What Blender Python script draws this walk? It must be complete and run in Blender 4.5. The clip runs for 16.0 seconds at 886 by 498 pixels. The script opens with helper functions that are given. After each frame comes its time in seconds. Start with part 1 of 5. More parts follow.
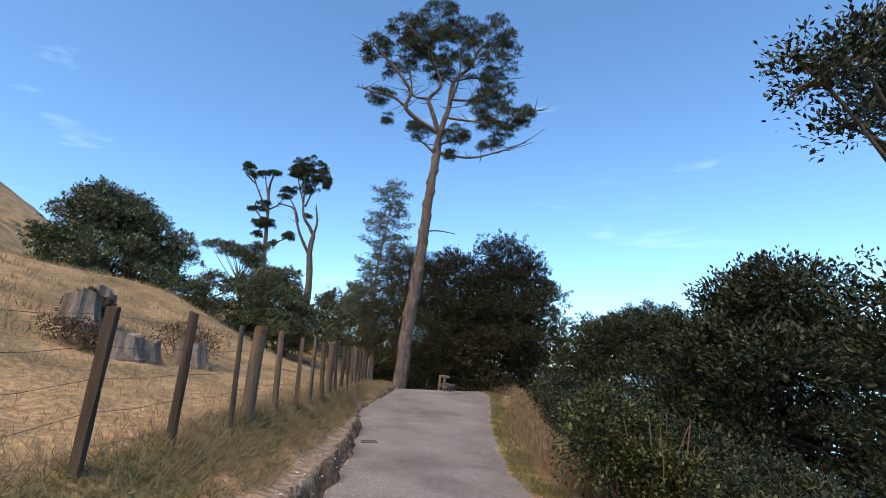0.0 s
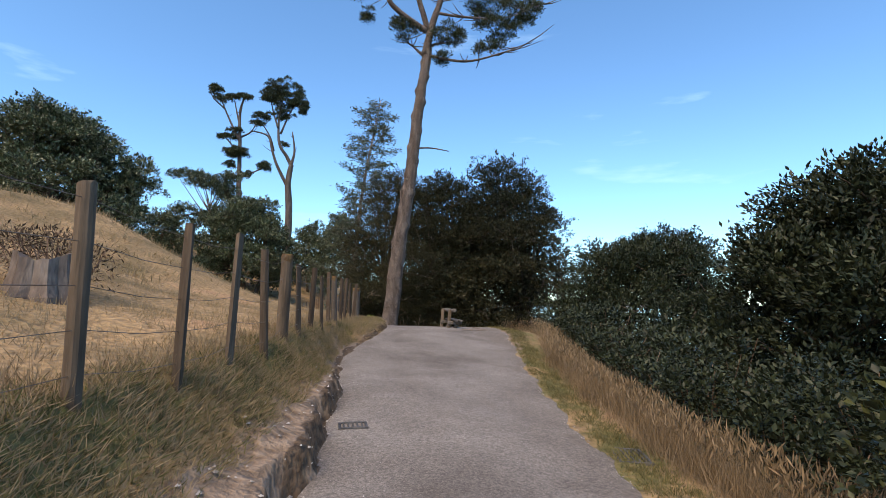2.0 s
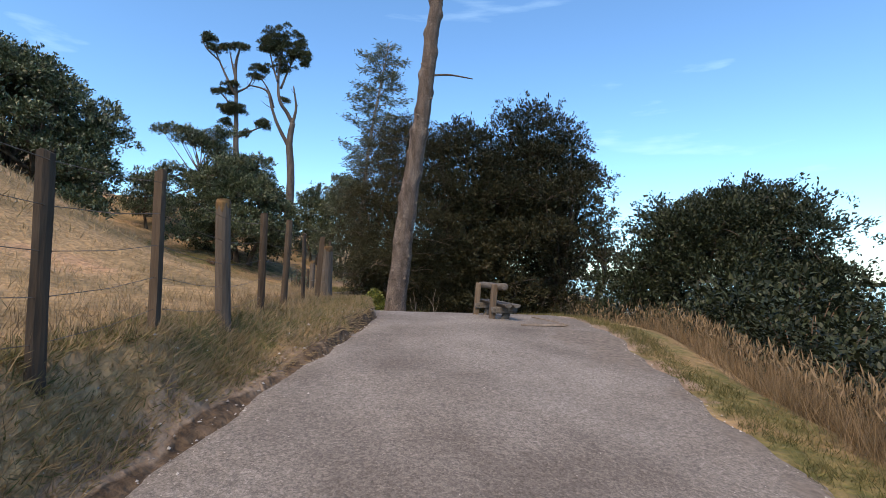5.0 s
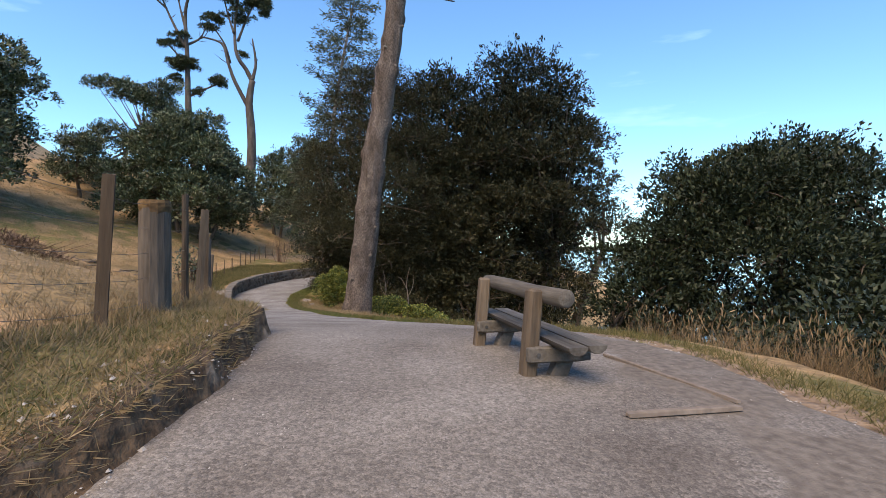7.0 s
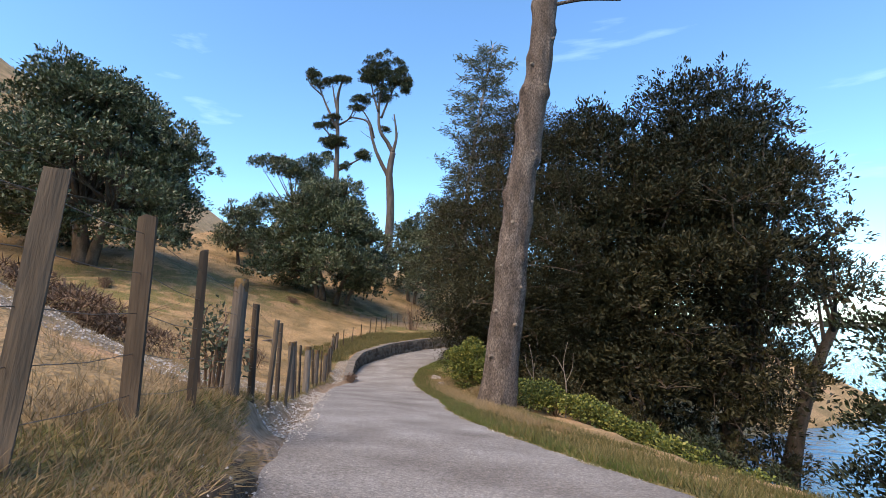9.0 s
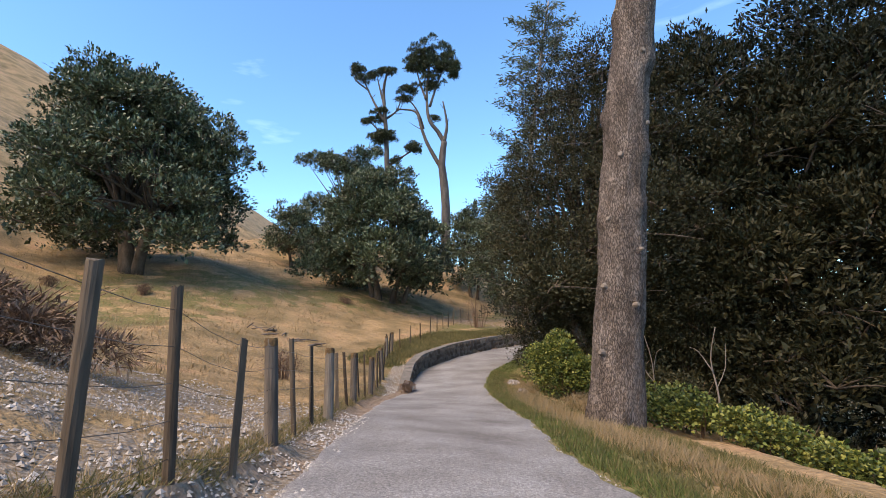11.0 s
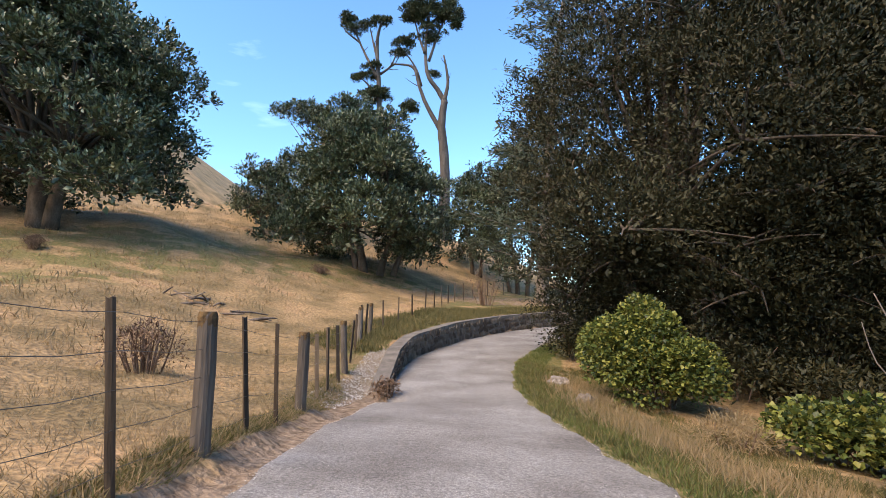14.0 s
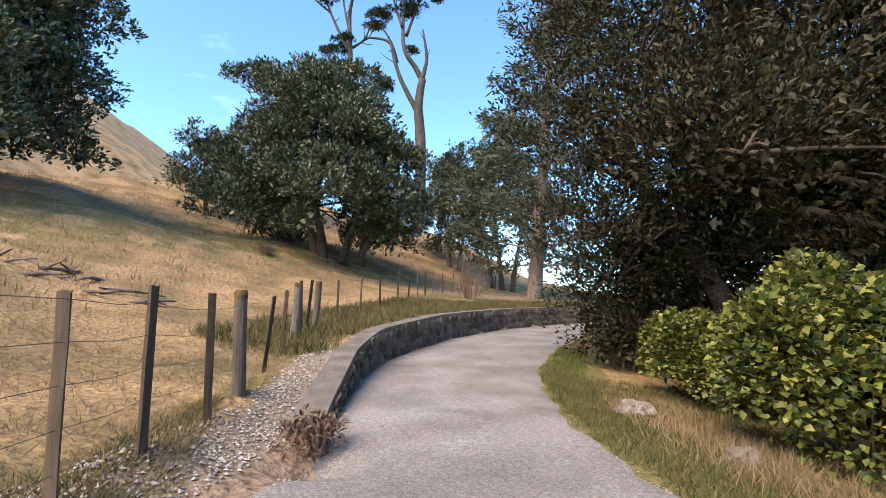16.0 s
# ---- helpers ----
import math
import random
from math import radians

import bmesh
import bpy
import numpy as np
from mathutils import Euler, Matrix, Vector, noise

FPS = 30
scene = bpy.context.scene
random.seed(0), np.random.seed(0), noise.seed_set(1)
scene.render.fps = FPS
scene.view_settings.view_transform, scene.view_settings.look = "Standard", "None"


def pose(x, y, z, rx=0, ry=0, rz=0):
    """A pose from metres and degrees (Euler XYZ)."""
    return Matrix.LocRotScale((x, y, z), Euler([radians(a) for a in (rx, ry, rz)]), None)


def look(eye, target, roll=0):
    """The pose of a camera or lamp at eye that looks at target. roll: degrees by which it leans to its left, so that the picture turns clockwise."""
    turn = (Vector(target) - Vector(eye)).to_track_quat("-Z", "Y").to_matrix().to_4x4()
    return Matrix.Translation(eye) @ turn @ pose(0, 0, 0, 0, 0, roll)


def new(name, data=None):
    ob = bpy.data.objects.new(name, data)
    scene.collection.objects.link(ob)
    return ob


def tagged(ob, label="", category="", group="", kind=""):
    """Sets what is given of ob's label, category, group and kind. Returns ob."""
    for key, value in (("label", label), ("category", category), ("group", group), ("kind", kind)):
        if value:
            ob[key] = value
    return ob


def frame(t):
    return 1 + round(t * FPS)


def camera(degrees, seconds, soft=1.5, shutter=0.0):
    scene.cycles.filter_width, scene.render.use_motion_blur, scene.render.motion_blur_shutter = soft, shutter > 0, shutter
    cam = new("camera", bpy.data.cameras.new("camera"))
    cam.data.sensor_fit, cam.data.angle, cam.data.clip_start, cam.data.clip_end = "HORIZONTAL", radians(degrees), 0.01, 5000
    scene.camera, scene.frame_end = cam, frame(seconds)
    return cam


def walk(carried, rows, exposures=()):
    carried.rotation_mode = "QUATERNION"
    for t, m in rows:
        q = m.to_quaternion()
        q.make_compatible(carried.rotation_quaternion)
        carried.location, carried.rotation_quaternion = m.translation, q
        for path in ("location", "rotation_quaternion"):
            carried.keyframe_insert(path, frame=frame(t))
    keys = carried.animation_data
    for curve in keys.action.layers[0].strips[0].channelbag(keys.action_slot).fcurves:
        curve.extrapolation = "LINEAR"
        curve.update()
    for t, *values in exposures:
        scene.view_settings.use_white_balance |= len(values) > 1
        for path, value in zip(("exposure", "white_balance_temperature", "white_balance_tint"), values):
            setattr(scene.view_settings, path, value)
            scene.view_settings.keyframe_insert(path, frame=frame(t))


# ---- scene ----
cam = camera(86.2, 16.0, 0.5)
# seconds, place, yaw, pitch, roll
ROWS = [
    (0.0, -0.126, 0.710, 1.871, -0.45, 13.99, -1.94),
    (0.5, -0.229, 1.892, 1.825, -5.15, 9.99, -2.39),
    (1.0, -0.387, 3.082, 1.790, -0.71, 5.97, -1.52),
    (1.5, -0.571, 4.300, 1.763, -2.45, 5.24, -2.73),
    (2.0, -0.729, 5.545, 1.721, -2.13, 6.44, -1.03),
    (2.5, -0.868, 6.797, 1.669, 0.14, 5.83, 0.08),
    (3.0, -0.926, 8.065, 1.612, 0.62, 5.41, -0.47),
    (3.5, -0.948, 9.358, 1.585, -2.03, 3.87, -0.87),
    (4.0, -0.954, 10.671, 1.586, -2.70, 3.50, -1.26),
    (4.5, -0.947, 11.998, 1.609, -0.25, 3.49, -1.44),
    (7.0, -0.742, 18.677, 1.792, -3.20, -0.26, -1.04),
    (7.5, -0.851, 20.002, 1.807, 1.80, 0.62, -1.63),
    (8.0, -1.051, 21.307, 1.804, 4.61, 2.21, -2.24),
    (8.5, -1.313, 22.585, 1.770, 7.30, 4.47, -2.24),
    (9.0, -1.639, 23.826, 1.698, 12.76, 7.62, -1.83),
    (11.5, -3.697, 29.802, 1.096, 20.37, 7.24, 1.00),
    (12.0, -4.170, 30.980, 0.956, 18.23, 5.27, -0.95),
    (12.5, -4.670, 32.184, 0.807, 19.27, 4.85, -1.59),
    (13.0, -5.164, 33.449, 0.659, 19.38, 4.87, -1.14),
    (13.5, -5.691, 34.766, 0.505, 20.27, 6.15, -0.83),
    (14.0, -6.242, 36.048, 0.361, 19.62, 6.10, -0.04),
    (14.5, -6.804, 37.356, 0.215, 16.48, 5.57, -0.90),
    (15.0, -7.383, 38.698, 0.060, 16.86, 5.30, -0.83),
    (15.5, -7.950, 40.042, -0.099, 18.35, 5.67, -1.99),
    (16.0, -8.490, 41.381, -0.273, 15.91, 6.51, -1.16),
]
walk(cam, [(t, pose(x, y, z, 90 + pitch, roll, yaw)) for t, x, y, z, yaw, pitch, roll in ROWS],
     ((0, 1.35), (4.5, 1.38), (7.5, 1.5), (9, 1.7), (12.5, 1.75), (16, 2.05)))

# ---- world and light ----
SUN_EL, SUN_AZ = 50.0, 204.0      # degrees; azimuth clockwise from +y
world = bpy.data.worlds.new("sky")
scene.world = world
world.use_nodes = True
wn = world.node_tree
wn.nodes.clear()
w_out = wn.nodes.new("ShaderNodeOutputWorld")
w_bg = wn.nodes.new("ShaderNodeBackground")
w_sky = wn.nodes.new("ShaderNodeTexSky")
w_sky.sky_type = "NISHITA"
w_sky.sun_disc = False
w_sky.sun_elevation = radians(SUN_EL)
w_sky.sun_rotation = radians(SUN_AZ)
w_sky.air_density, w_sky.dust_density, w_sky.ozone_density = 1.0, 0.0, 2.0
w_bg.inputs["Strength"].default_value = 0.095
w_co = wn.nodes.new("ShaderNodeTexCoord")
w_map = wn.nodes.new("ShaderNodeMapping")
w_map.inputs["Rotation"].default_value = (0, 0.35, 0.5)
w_map.inputs["Scale"].default_value = (1.2, 3.0, 9.0)
w_noise = wn.nodes.new("ShaderNodeTexNoise")
w_noise.inputs["Scale"].default_value, w_noise.inputs["Detail"].default_value = 1.6, 8
w_ramp = wn.nodes.new("ShaderNodeValToRGB")
w_ramp.color_ramp.elements[0].position, w_ramp.color_ramp.elements[1].position = 0.64, 1.05
w_mix = wn.nodes.new("ShaderNodeMix")
w_mix.data_type = "RGBA"
w_mix.inputs[7].default_value = (6.2, 6.4, 6.6, 1)
wn.links.new(w_co.outputs["Generated"], w_map.inputs["Vector"])
wn.links.new(w_map.outputs[0], w_noise.inputs["Vector"])
wn.links.new(w_noise.outputs["Fac"], w_ramp.inputs["Fac"])
wn.links.new(w_ramp.outputs[0], w_mix.inputs[0])
wn.links.new(w_sky.outputs[0], w_mix.inputs[6])
w_tint = wn.nodes.new("ShaderNodeMix")
w_tint.data_type, w_tint.blend_type = "RGBA", "MULTIPLY"
w_tint.inputs[0].default_value = 1.0
w_tint.inputs[7].default_value = (0.74, 0.97, 1.1, 1)
wn.links.new(w_mix.outputs[2], w_tint.inputs[6])
wn.links.new(w_tint.outputs[2], w_bg.inputs["Color"])
wn.links.new(w_bg.outputs[0], w_out.inputs["Surface"])
sun = new("sun", bpy.data.lights.new("sun", "SUN"))
sun.data.energy, sun.data.angle, sun.data.color = 2.1, radians(42), (1.0, 0.76, 0.52)
a, e = radians(SUN_AZ), radians(SUN_EL)
sun.matrix_world = look((0, 0, 30), (-math.sin(a) * math.cos(e), -math.cos(a) * math.cos(e), 30 - math.sin(e)))


# ---- materials ----
def material(name, ramp, scale=4.0, rough=0.9, fine=40.0, fine_amount=0.25, bump=0.3, bump_dist=0.01, island=0.0, obj=0.0,
             stretch=(1, 1, 1), spec=0.3, trans=0.0, metal=0.0):
    """Procedural surface: a broad noise through a colour ramp, darkened or lit by a fine grain, with relief."""
    m = bpy.data.materials.new(name)
    m.use_nodes = True
    nt = m.node_tree
    b = nt.nodes["Principled BSDF"]
    co = nt.nodes.new("ShaderNodeTexCoord")
    mp = nt.nodes.new("ShaderNodeMapping")
    mp.inputs["Scale"].default_value = stretch
    nt.links.new(co.outputs["Object"], mp.inputs["Vector"])
    n1 = nt.nodes.new("ShaderNodeTexNoise")
    n1.inputs["Scale"].default_value, n1.inputs["Detail"].default_value = scale, 6
    n2 = nt.nodes.new("ShaderNodeTexNoise")
    n2.inputs["Scale"].default_value, n2.inputs["Detail"].default_value = fine, 4
    nt.links.new(mp.outputs[0], n1.inputs["Vector"])
    nt.links.new(mp.outputs[0], n2.inputs["Vector"])
    cr = nt.nodes.new("ShaderNodeValToRGB")
    els = cr.color_ramp.elements
    while len(els) < len(ramp):
        els.new(0.5)
    for el, (p, c) in zip(els, ramp):
        el.position, el.color = p, (*c, 1)
    fac = n1.outputs["Fac"]
    if island or obj:
        src = nt.nodes.new("ShaderNodeNewGeometry").outputs["Random Per Island"] if island else nt.nodes.new("ShaderNodeObjectInfo").outputs["Random"]
        mx = nt.nodes.new("ShaderNodeMix")
        mx.inputs[0].default_value = island or obj
        nt.links.new(fac, mx.inputs[2])
        nt.links.new(src, mx.inputs[3])
        fac = mx.outputs[0]
    nt.links.new(fac, cr.inputs["Fac"])
    mul = nt.nodes.new("ShaderNodeMix")
    mul.data_type, mul.blend_type = "RGBA", "OVERLAY"
    mul.inputs[0].default_value = fine_amount
    nt.links.new(cr.outputs[0], mul.inputs[6])
    nt.links.new(n2.outputs["Fac"], mul.inputs[7])
    nt.links.new(mul.outputs[2], b.inputs["Base Color"])
    b.inputs["Roughness"].default_value = rough
    b.inputs["Specular IOR Level"].default_value = spec
    b.inputs["Metallic"].default_value = metal
    if bump:
        bp = nt.nodes.new("ShaderNodeBump")
        bp.inputs["Strength"].default_value, bp.inputs["Distance"].default_value = bump, bump_dist
        nt.links.new(n2.outputs["Fac"], bp.inputs["Height"])
        nt.links.new(bp.outputs[0], b.inputs["Normal"])
    if trans:
        tr = nt.nodes.new("ShaderNodeBsdfTranslucent")
        nt.links.new(mul.outputs[2], tr.inputs["Color"])
        ms = nt.nodes.new("ShaderNodeMixShader")
        ms.inputs[0].default_value = trans
        nt.links.new(b.outputs[0], ms.inputs[1])
        nt.links.new(tr.outputs[0], ms.inputs[2])
        nt.links.new(ms.outputs[0], nt.nodes["Material Output"].inputs["Surface"])
    return m


GRAVEL = material("gravel", [(0.3, (0.118, 0.102, 0.088)), (0.5, (0.168, 0.15, 0.132)), (0.7, (0.214, 0.195, 0.174))], 0.9, 0.95, 22, 0.4, 0.5, 0.02)


def chips(mat, scale, amount):
    """Packed stone chips: every cell a little lighter or darker, with a raised face."""
    nt = mat.node_tree
    b = nt.nodes["Principled BSDF"]
    old = b.inputs["Base Color"].links[0].from_socket
    co = nt.nodes.new("ShaderNodeTexCoord")
    prev_normal = b.inputs["Normal"].links[0].from_socket if b.inputs["Normal"].links else None
    for sc in scale:
        vo = nt.nodes.new("ShaderNodeTexVoronoi")
        vo.inputs["Scale"].default_value = sc
        nt.links.new(co.outputs["Object"], vo.inputs["Vector"])
        bw = nt.nodes.new("ShaderNodeSeparateColor")
        nt.links.new(vo.outputs["Color"], bw.inputs[0])
        rg = nt.nodes.new("ShaderNodeMapRange")
        rg.inputs["To Min"].default_value, rg.inputs["To Max"].default_value = 1 - amount, 1 + amount
        nt.links.new(bw.outputs[0], rg.inputs["Value"])
        mx = nt.nodes.new("ShaderNodeMix")
        mx.data_type, mx.blend_type = "RGBA", "MULTIPLY"
        mx.inputs[0].default_value = 1.0
        nt.links.new(old, mx.inputs[6])
        nt.links.new(rg.outputs[0], mx.inputs[7])
        old = mx.outputs[2]
        bp = nt.nodes.new("ShaderNodeBump")
        bp.inputs["Strength"].default_value, bp.inputs["Distance"].default_value, bp.invert = 0.4, 0.4 / sc, True
        nt.links.new(vo.outputs["Distance"], bp.inputs["Height"])
        if prev_normal:
            nt.links.new(prev_normal, bp.inputs["Normal"])
        prev_normal = bp.outputs[0]
    nt.links.new(old, b.inputs["Base Color"])
    nt.links.new(prev_normal, b.inputs["Normal"])


chips(GRAVEL, (60, 150), 0.27)


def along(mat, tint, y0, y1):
    """A slow change of tint along the path: the gravel past the crest is paler and bluer."""
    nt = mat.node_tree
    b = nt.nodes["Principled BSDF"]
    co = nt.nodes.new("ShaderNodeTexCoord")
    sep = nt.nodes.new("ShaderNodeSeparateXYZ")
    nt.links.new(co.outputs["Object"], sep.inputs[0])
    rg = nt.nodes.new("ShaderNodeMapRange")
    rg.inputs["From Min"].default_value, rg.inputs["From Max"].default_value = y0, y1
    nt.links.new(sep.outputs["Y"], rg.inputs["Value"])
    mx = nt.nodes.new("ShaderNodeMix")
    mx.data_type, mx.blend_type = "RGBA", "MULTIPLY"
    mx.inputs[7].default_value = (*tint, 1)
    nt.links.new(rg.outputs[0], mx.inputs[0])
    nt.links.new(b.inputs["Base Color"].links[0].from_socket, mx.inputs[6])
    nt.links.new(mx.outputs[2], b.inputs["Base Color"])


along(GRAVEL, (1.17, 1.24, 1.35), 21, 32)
EARTH = material("earth", [(0.35, (0.13, 0.09, 0.06)), (0.65, (0.28, 0.21, 0.15))], 3, 0.95, 40, 0.5, 0.7, 0.03)
BLADE = material("dry_grass", [(0.1, (0.1406, 0.1184, 0.0555)), (0.42, (0.2516, 0.1887, 0.0999)), (0.72, (0.3478, 0.259, 0.1517)), (0.95, (0.3108, 0.1998, 0.1258))], 0.35, 0.8, 3, 0.2, 0, island=0.35, trans=0.25)
BLADE_GREEN = material("green_grass", [(0.2, (0.05, 0.06, 0.018)), (0.45, (0.115, 0.11, 0.04)), (0.72, (0.21, 0.17, 0.078)), (0.95, (0.33, 0.26, 0.15))], 0.9, 0.8, 3, 0.2, 0, island=0.5, trans=0.25)
TURF = material("green_turf", [(0.15, (0.05, 0.075, 0.018)), (0.5, (0.095, 0.125, 0.032)), (0.8, (0.17, 0.175, 0.06)), (0.97, (0.27, 0.225, 0.11))], 0.9, 0.8, 3, 0.2, 0, island=0.5, trans=0.25)
# Darker, pinker copy of dry_grass with the seaward bank's shade in its colour.
REDGRASS_SHADED = material("tall_dry_grass_shaded", [(0.1, (0.06, 0.044, 0.025)), (0.45, (0.165, 0.12, 0.066)), (0.75, (0.28, 0.205, 0.124)), (0.95, (0.29, 0.185, 0.128))], 0.6, 0.85, 3, 0.2, 0, island=0.5, trans=0.12)
UNDERGROWTH = material("brown_twigs", [(0.2, (0.035, 0.026, 0.018)), (0.8, (0.12, 0.08, 0.05))], 3, 0.9, 30, 0.4, 0, island=0.6)
# Palest stop paints in silver leaf highlights; darkest stop, the crown's self-shadow.
POHU = material("pohutukawa_leaf", [(0.12, (0.012, 0.02, 0.009)), (0.45, (0.036, 0.052, 0.023)), (0.62, (0.105, 0.128, 0.062)), (0.79, (0.27, 0.285, 0.18))], 1.3, 0.42, 3, 0.2, 0, island=0.45, spec=0.45, trans=0.08)
# Darkest stop puts crown self-shadow into the leaf colour.
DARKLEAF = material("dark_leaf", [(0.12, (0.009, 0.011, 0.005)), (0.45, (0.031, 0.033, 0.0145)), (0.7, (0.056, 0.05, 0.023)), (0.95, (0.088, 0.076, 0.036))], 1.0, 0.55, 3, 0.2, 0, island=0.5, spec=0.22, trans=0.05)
# Self-shadow painted in the darkest stop, bright leaf tips in the palest.
SEALEAF = material("glossy_dark_leaf", [(0.12, (0.006, 0.010, 0.005)), (0.45, (0.018, 0.026, 0.012)), (0.72, (0.045, 0.056, 0.027)), (0.95, (0.11, 0.125, 0.07))], 1.2, 0.5, 3, 0.2, 0, island=0.5, spec=0.25, trans=0.04)
NEEDLE = material("pine_needle", [(0.1, (0.013, 0.021, 0.01)), (0.5, (0.034, 0.046, 0.019)), (0.9, (0.085, 0.094, 0.04))], 0.6, 0.6, 3, 0.2, 0, island=0.6, trans=0.15)
GREYLEAF = material("grey_leaf", [(0.1, (0.05, 0.065, 0.04)), (0.9, (0.12, 0.135, 0.085))], 0.6, 0.6, 3, 0.2, 0, island=0.6, trans=0.2)
SHRUBLEAF = material("shrub_leaf", [(0.15, (0.011, 0.017, 0.006)), (0.5, (0.032, 0.042, 0.012)), (0.92, (0.12, 0.12, 0.034))], 0.8, 0.5, 3, 0.2, 0, island=0.7, spec=0.4, trans=0.2)
BRAMBLE = material("bramble_leaf", [(0.12, (0.018, 0.032, 0.01)), (0.4, (0.08, 0.112, 0.026)), (0.65, (0.21, 0.23, 0.048)), (0.88, (0.28, 0.26, 0.065)), (1.0, (0.2, 0.1, 0.045))], 1.4, 0.5, 3, 0.2, 0, island=0.7, spec=0.4, trans=0.25)
BARK = material("pine_bark", [(0.3, (0.1, 0.078, 0.065)), (0.5, (0.172, 0.138, 0.116)), (0.72, (0.26, 0.215, 0.185))], 2.6, 0.95, 30, 0.8, 0.8, 0.03, stretch=(1, 1, 0.35))


def plates(mat, scale, stretch, depth):
    """Furrows between long bark plates."""
    nt = mat.node_tree
    b = nt.nodes["Principled BSDF"]
    co = nt.nodes.new("ShaderNodeTexCoord")
    wob = nt.nodes.new("ShaderNodeTexNoise")
    wob.inputs["Scale"].default_value, wob.inputs["Detail"].default_value = 4.0, 4
    add = nt.nodes.new("ShaderNodeMix")
    add.data_type, add.blend_type = "RGBA", "ADD"
    add.inputs[0].default_value = 0.22
    mp = nt.nodes.new("ShaderNodeMapping")
    mp.inputs["Scale"].default_value = stretch
    nt.links.new(co.outputs["Object"], wob.inputs["Vector"])
    nt.links.new(co.outputs["Object"], add.inputs[6])
    nt.links.new(wob.outputs["Color"], add.inputs[7])
    nt.links.new(add.outputs[2], mp.inputs["Vector"])
    vo = nt.nodes.new("ShaderNodeTexVoronoi")
    vo.feature = "DISTANCE_TO_EDGE"
    vo.inputs["Scale"].default_value = scale
    nt.links.new(mp.outputs[0], vo.inputs["Vector"])
    rg = nt.nodes.new("ShaderNodeMapRange")
    rg.inputs["From Max"].default_value, rg.inputs["To Min"].default_value = 0.2, 0.32
    nt.links.new(vo.outputs["Distance"], rg.inputs["Value"])
    mx = nt.nodes.new("ShaderNodeMix")
    mx.data_type, mx.blend_type = "RGBA", "MULTIPLY"
    mx.inputs[0].default_value = 1.0
    nt.links.new(b.inputs["Base Color"].links[0].from_socket, mx.inputs[6])
    nt.links.new(rg.outputs[0], mx.inputs[7])
    nt.links.new(mx.outputs[2], b.inputs["Base Color"])
    bp = nt.nodes.new("ShaderNodeBump")
    bp.inputs["Strength"].default_value, bp.inputs["Distance"].default_value = 1.0, depth
    nt.links.new(rg.outputs[0], bp.inputs["Height"])
    nt.links.new(b.inputs["Normal"].links[0].from_socket, bp.inputs["Normal"])
    nt.links.new(bp.outputs[0], b.inputs["Normal"])


plates(BARK, 26, (1, 1, 0.2), 0.03)
GUMBARK = material("gum_bark", [(0.3, (0.045, 0.038, 0.033)), (0.7, (0.11, 0.096, 0.084))], 2, 0.9, 15, 0.4, 0.6, 0.02, stretch=(1, 1, 0.3))
DARKBARK = material("dark_bark", [(0.3, (0.05, 0.04, 0.03)), (0.7, (0.14, 0.11, 0.085))], 3, 0.95, 20, 0.5, 0.8, 0.02, stretch=(1, 1, 0.4))
PALEBARK = material("pale_bark", [(0.3, (0.13, 0.105, 0.085)), (0.7, (0.26, 0.22, 0.185))], 2, 0.9, 15, 0.4, 0.6, 0.02, stretch=(1, 1, 0.3))
POSTWOOD = material("weathered_post", [(0.25, (0.032, 0.023, 0.016)), (0.5, (0.07, 0.052, 0.036)), (0.75, (0.15, 0.118, 0.085))], 3, 0.9, 30, 0.6, 0.8, 0.015, obj=0.3, stretch=(1, 1, 0.12))
BENCHWOOD = material("grey_timber", [(0.25, (0.05, 0.045, 0.04)), (0.5, (0.105, 0.095, 0.082)), (0.75, (0.18, 0.163, 0.14))], 4, 0.85, 30, 0.6, 0.8, 0.012, stretch=(0.12, 1, 1))
GREYPOST = material("bleached_post", [(0.25, (0.05, 0.04, 0.032)), (0.5, (0.115, 0.096, 0.078)), (0.75, (0.21, 0.182, 0.15))], 3, 0.9, 30, 0.6, 0.8, 0.015, obj=0.25, stretch=(1, 1, 0.12))
LICHEN = material("orange_lichen", [(0.3, (0.05, 0.035, 0.021)), (0.5, (0.1, 0.062, 0.028)), (0.7, (0.17, 0.11, 0.045))], 9, 0.95, 40, 0.5, 0.6, 0.008)
WIRE = material("fence_wire", [(0.3, (0.10, 0.09, 0.08)), (0.7, (0.2, 0.18, 0.16))], 10, 0.6, 40, 0.3, 0, metal=0.7)
STONE = material("wall_stone", [(0.25, (0.05, 0.039, 0.03)), (0.5, (0.112, 0.09, 0.07)), (0.75, (0.2, 0.165, 0.13))], 3, 0.95, 30, 0.6, 0.8, 0.02, obj=0.4)
MORTAR = material("mortar", [(0.3, (0.10, 0.088, 0.077)), (0.7, (0.2, 0.18, 0.157))], 3, 0.95, 40, 0.5, 0.6, 0.02)
PALESTONE = material("pale_stone", [(0.2, (0.19, 0.17, 0.15)), (0.8, (0.44, 0.41, 0.375))], 3, 0.95, 40, 0.3, 0.3, 0.01, island=0.7)
DRYTWIG = material("dry_twig", [(0.2, (0.096, 0.06, 0.04)), (0.8, (0.224, 0.152, 0.104))], 3, 0.9, 30, 0.4, 0, island=0.6)
DEADWOOD = material("dead_wood", [(0.25, (0.05, 0.038, 0.032)), (0.5, (0.12, 0.096, 0.08)), (0.75, (0.24, 0.205, 0.175))], 3, 0.9, 20, 0.6, 0.8, 0.03, stretch=(1, 1, 0.3))
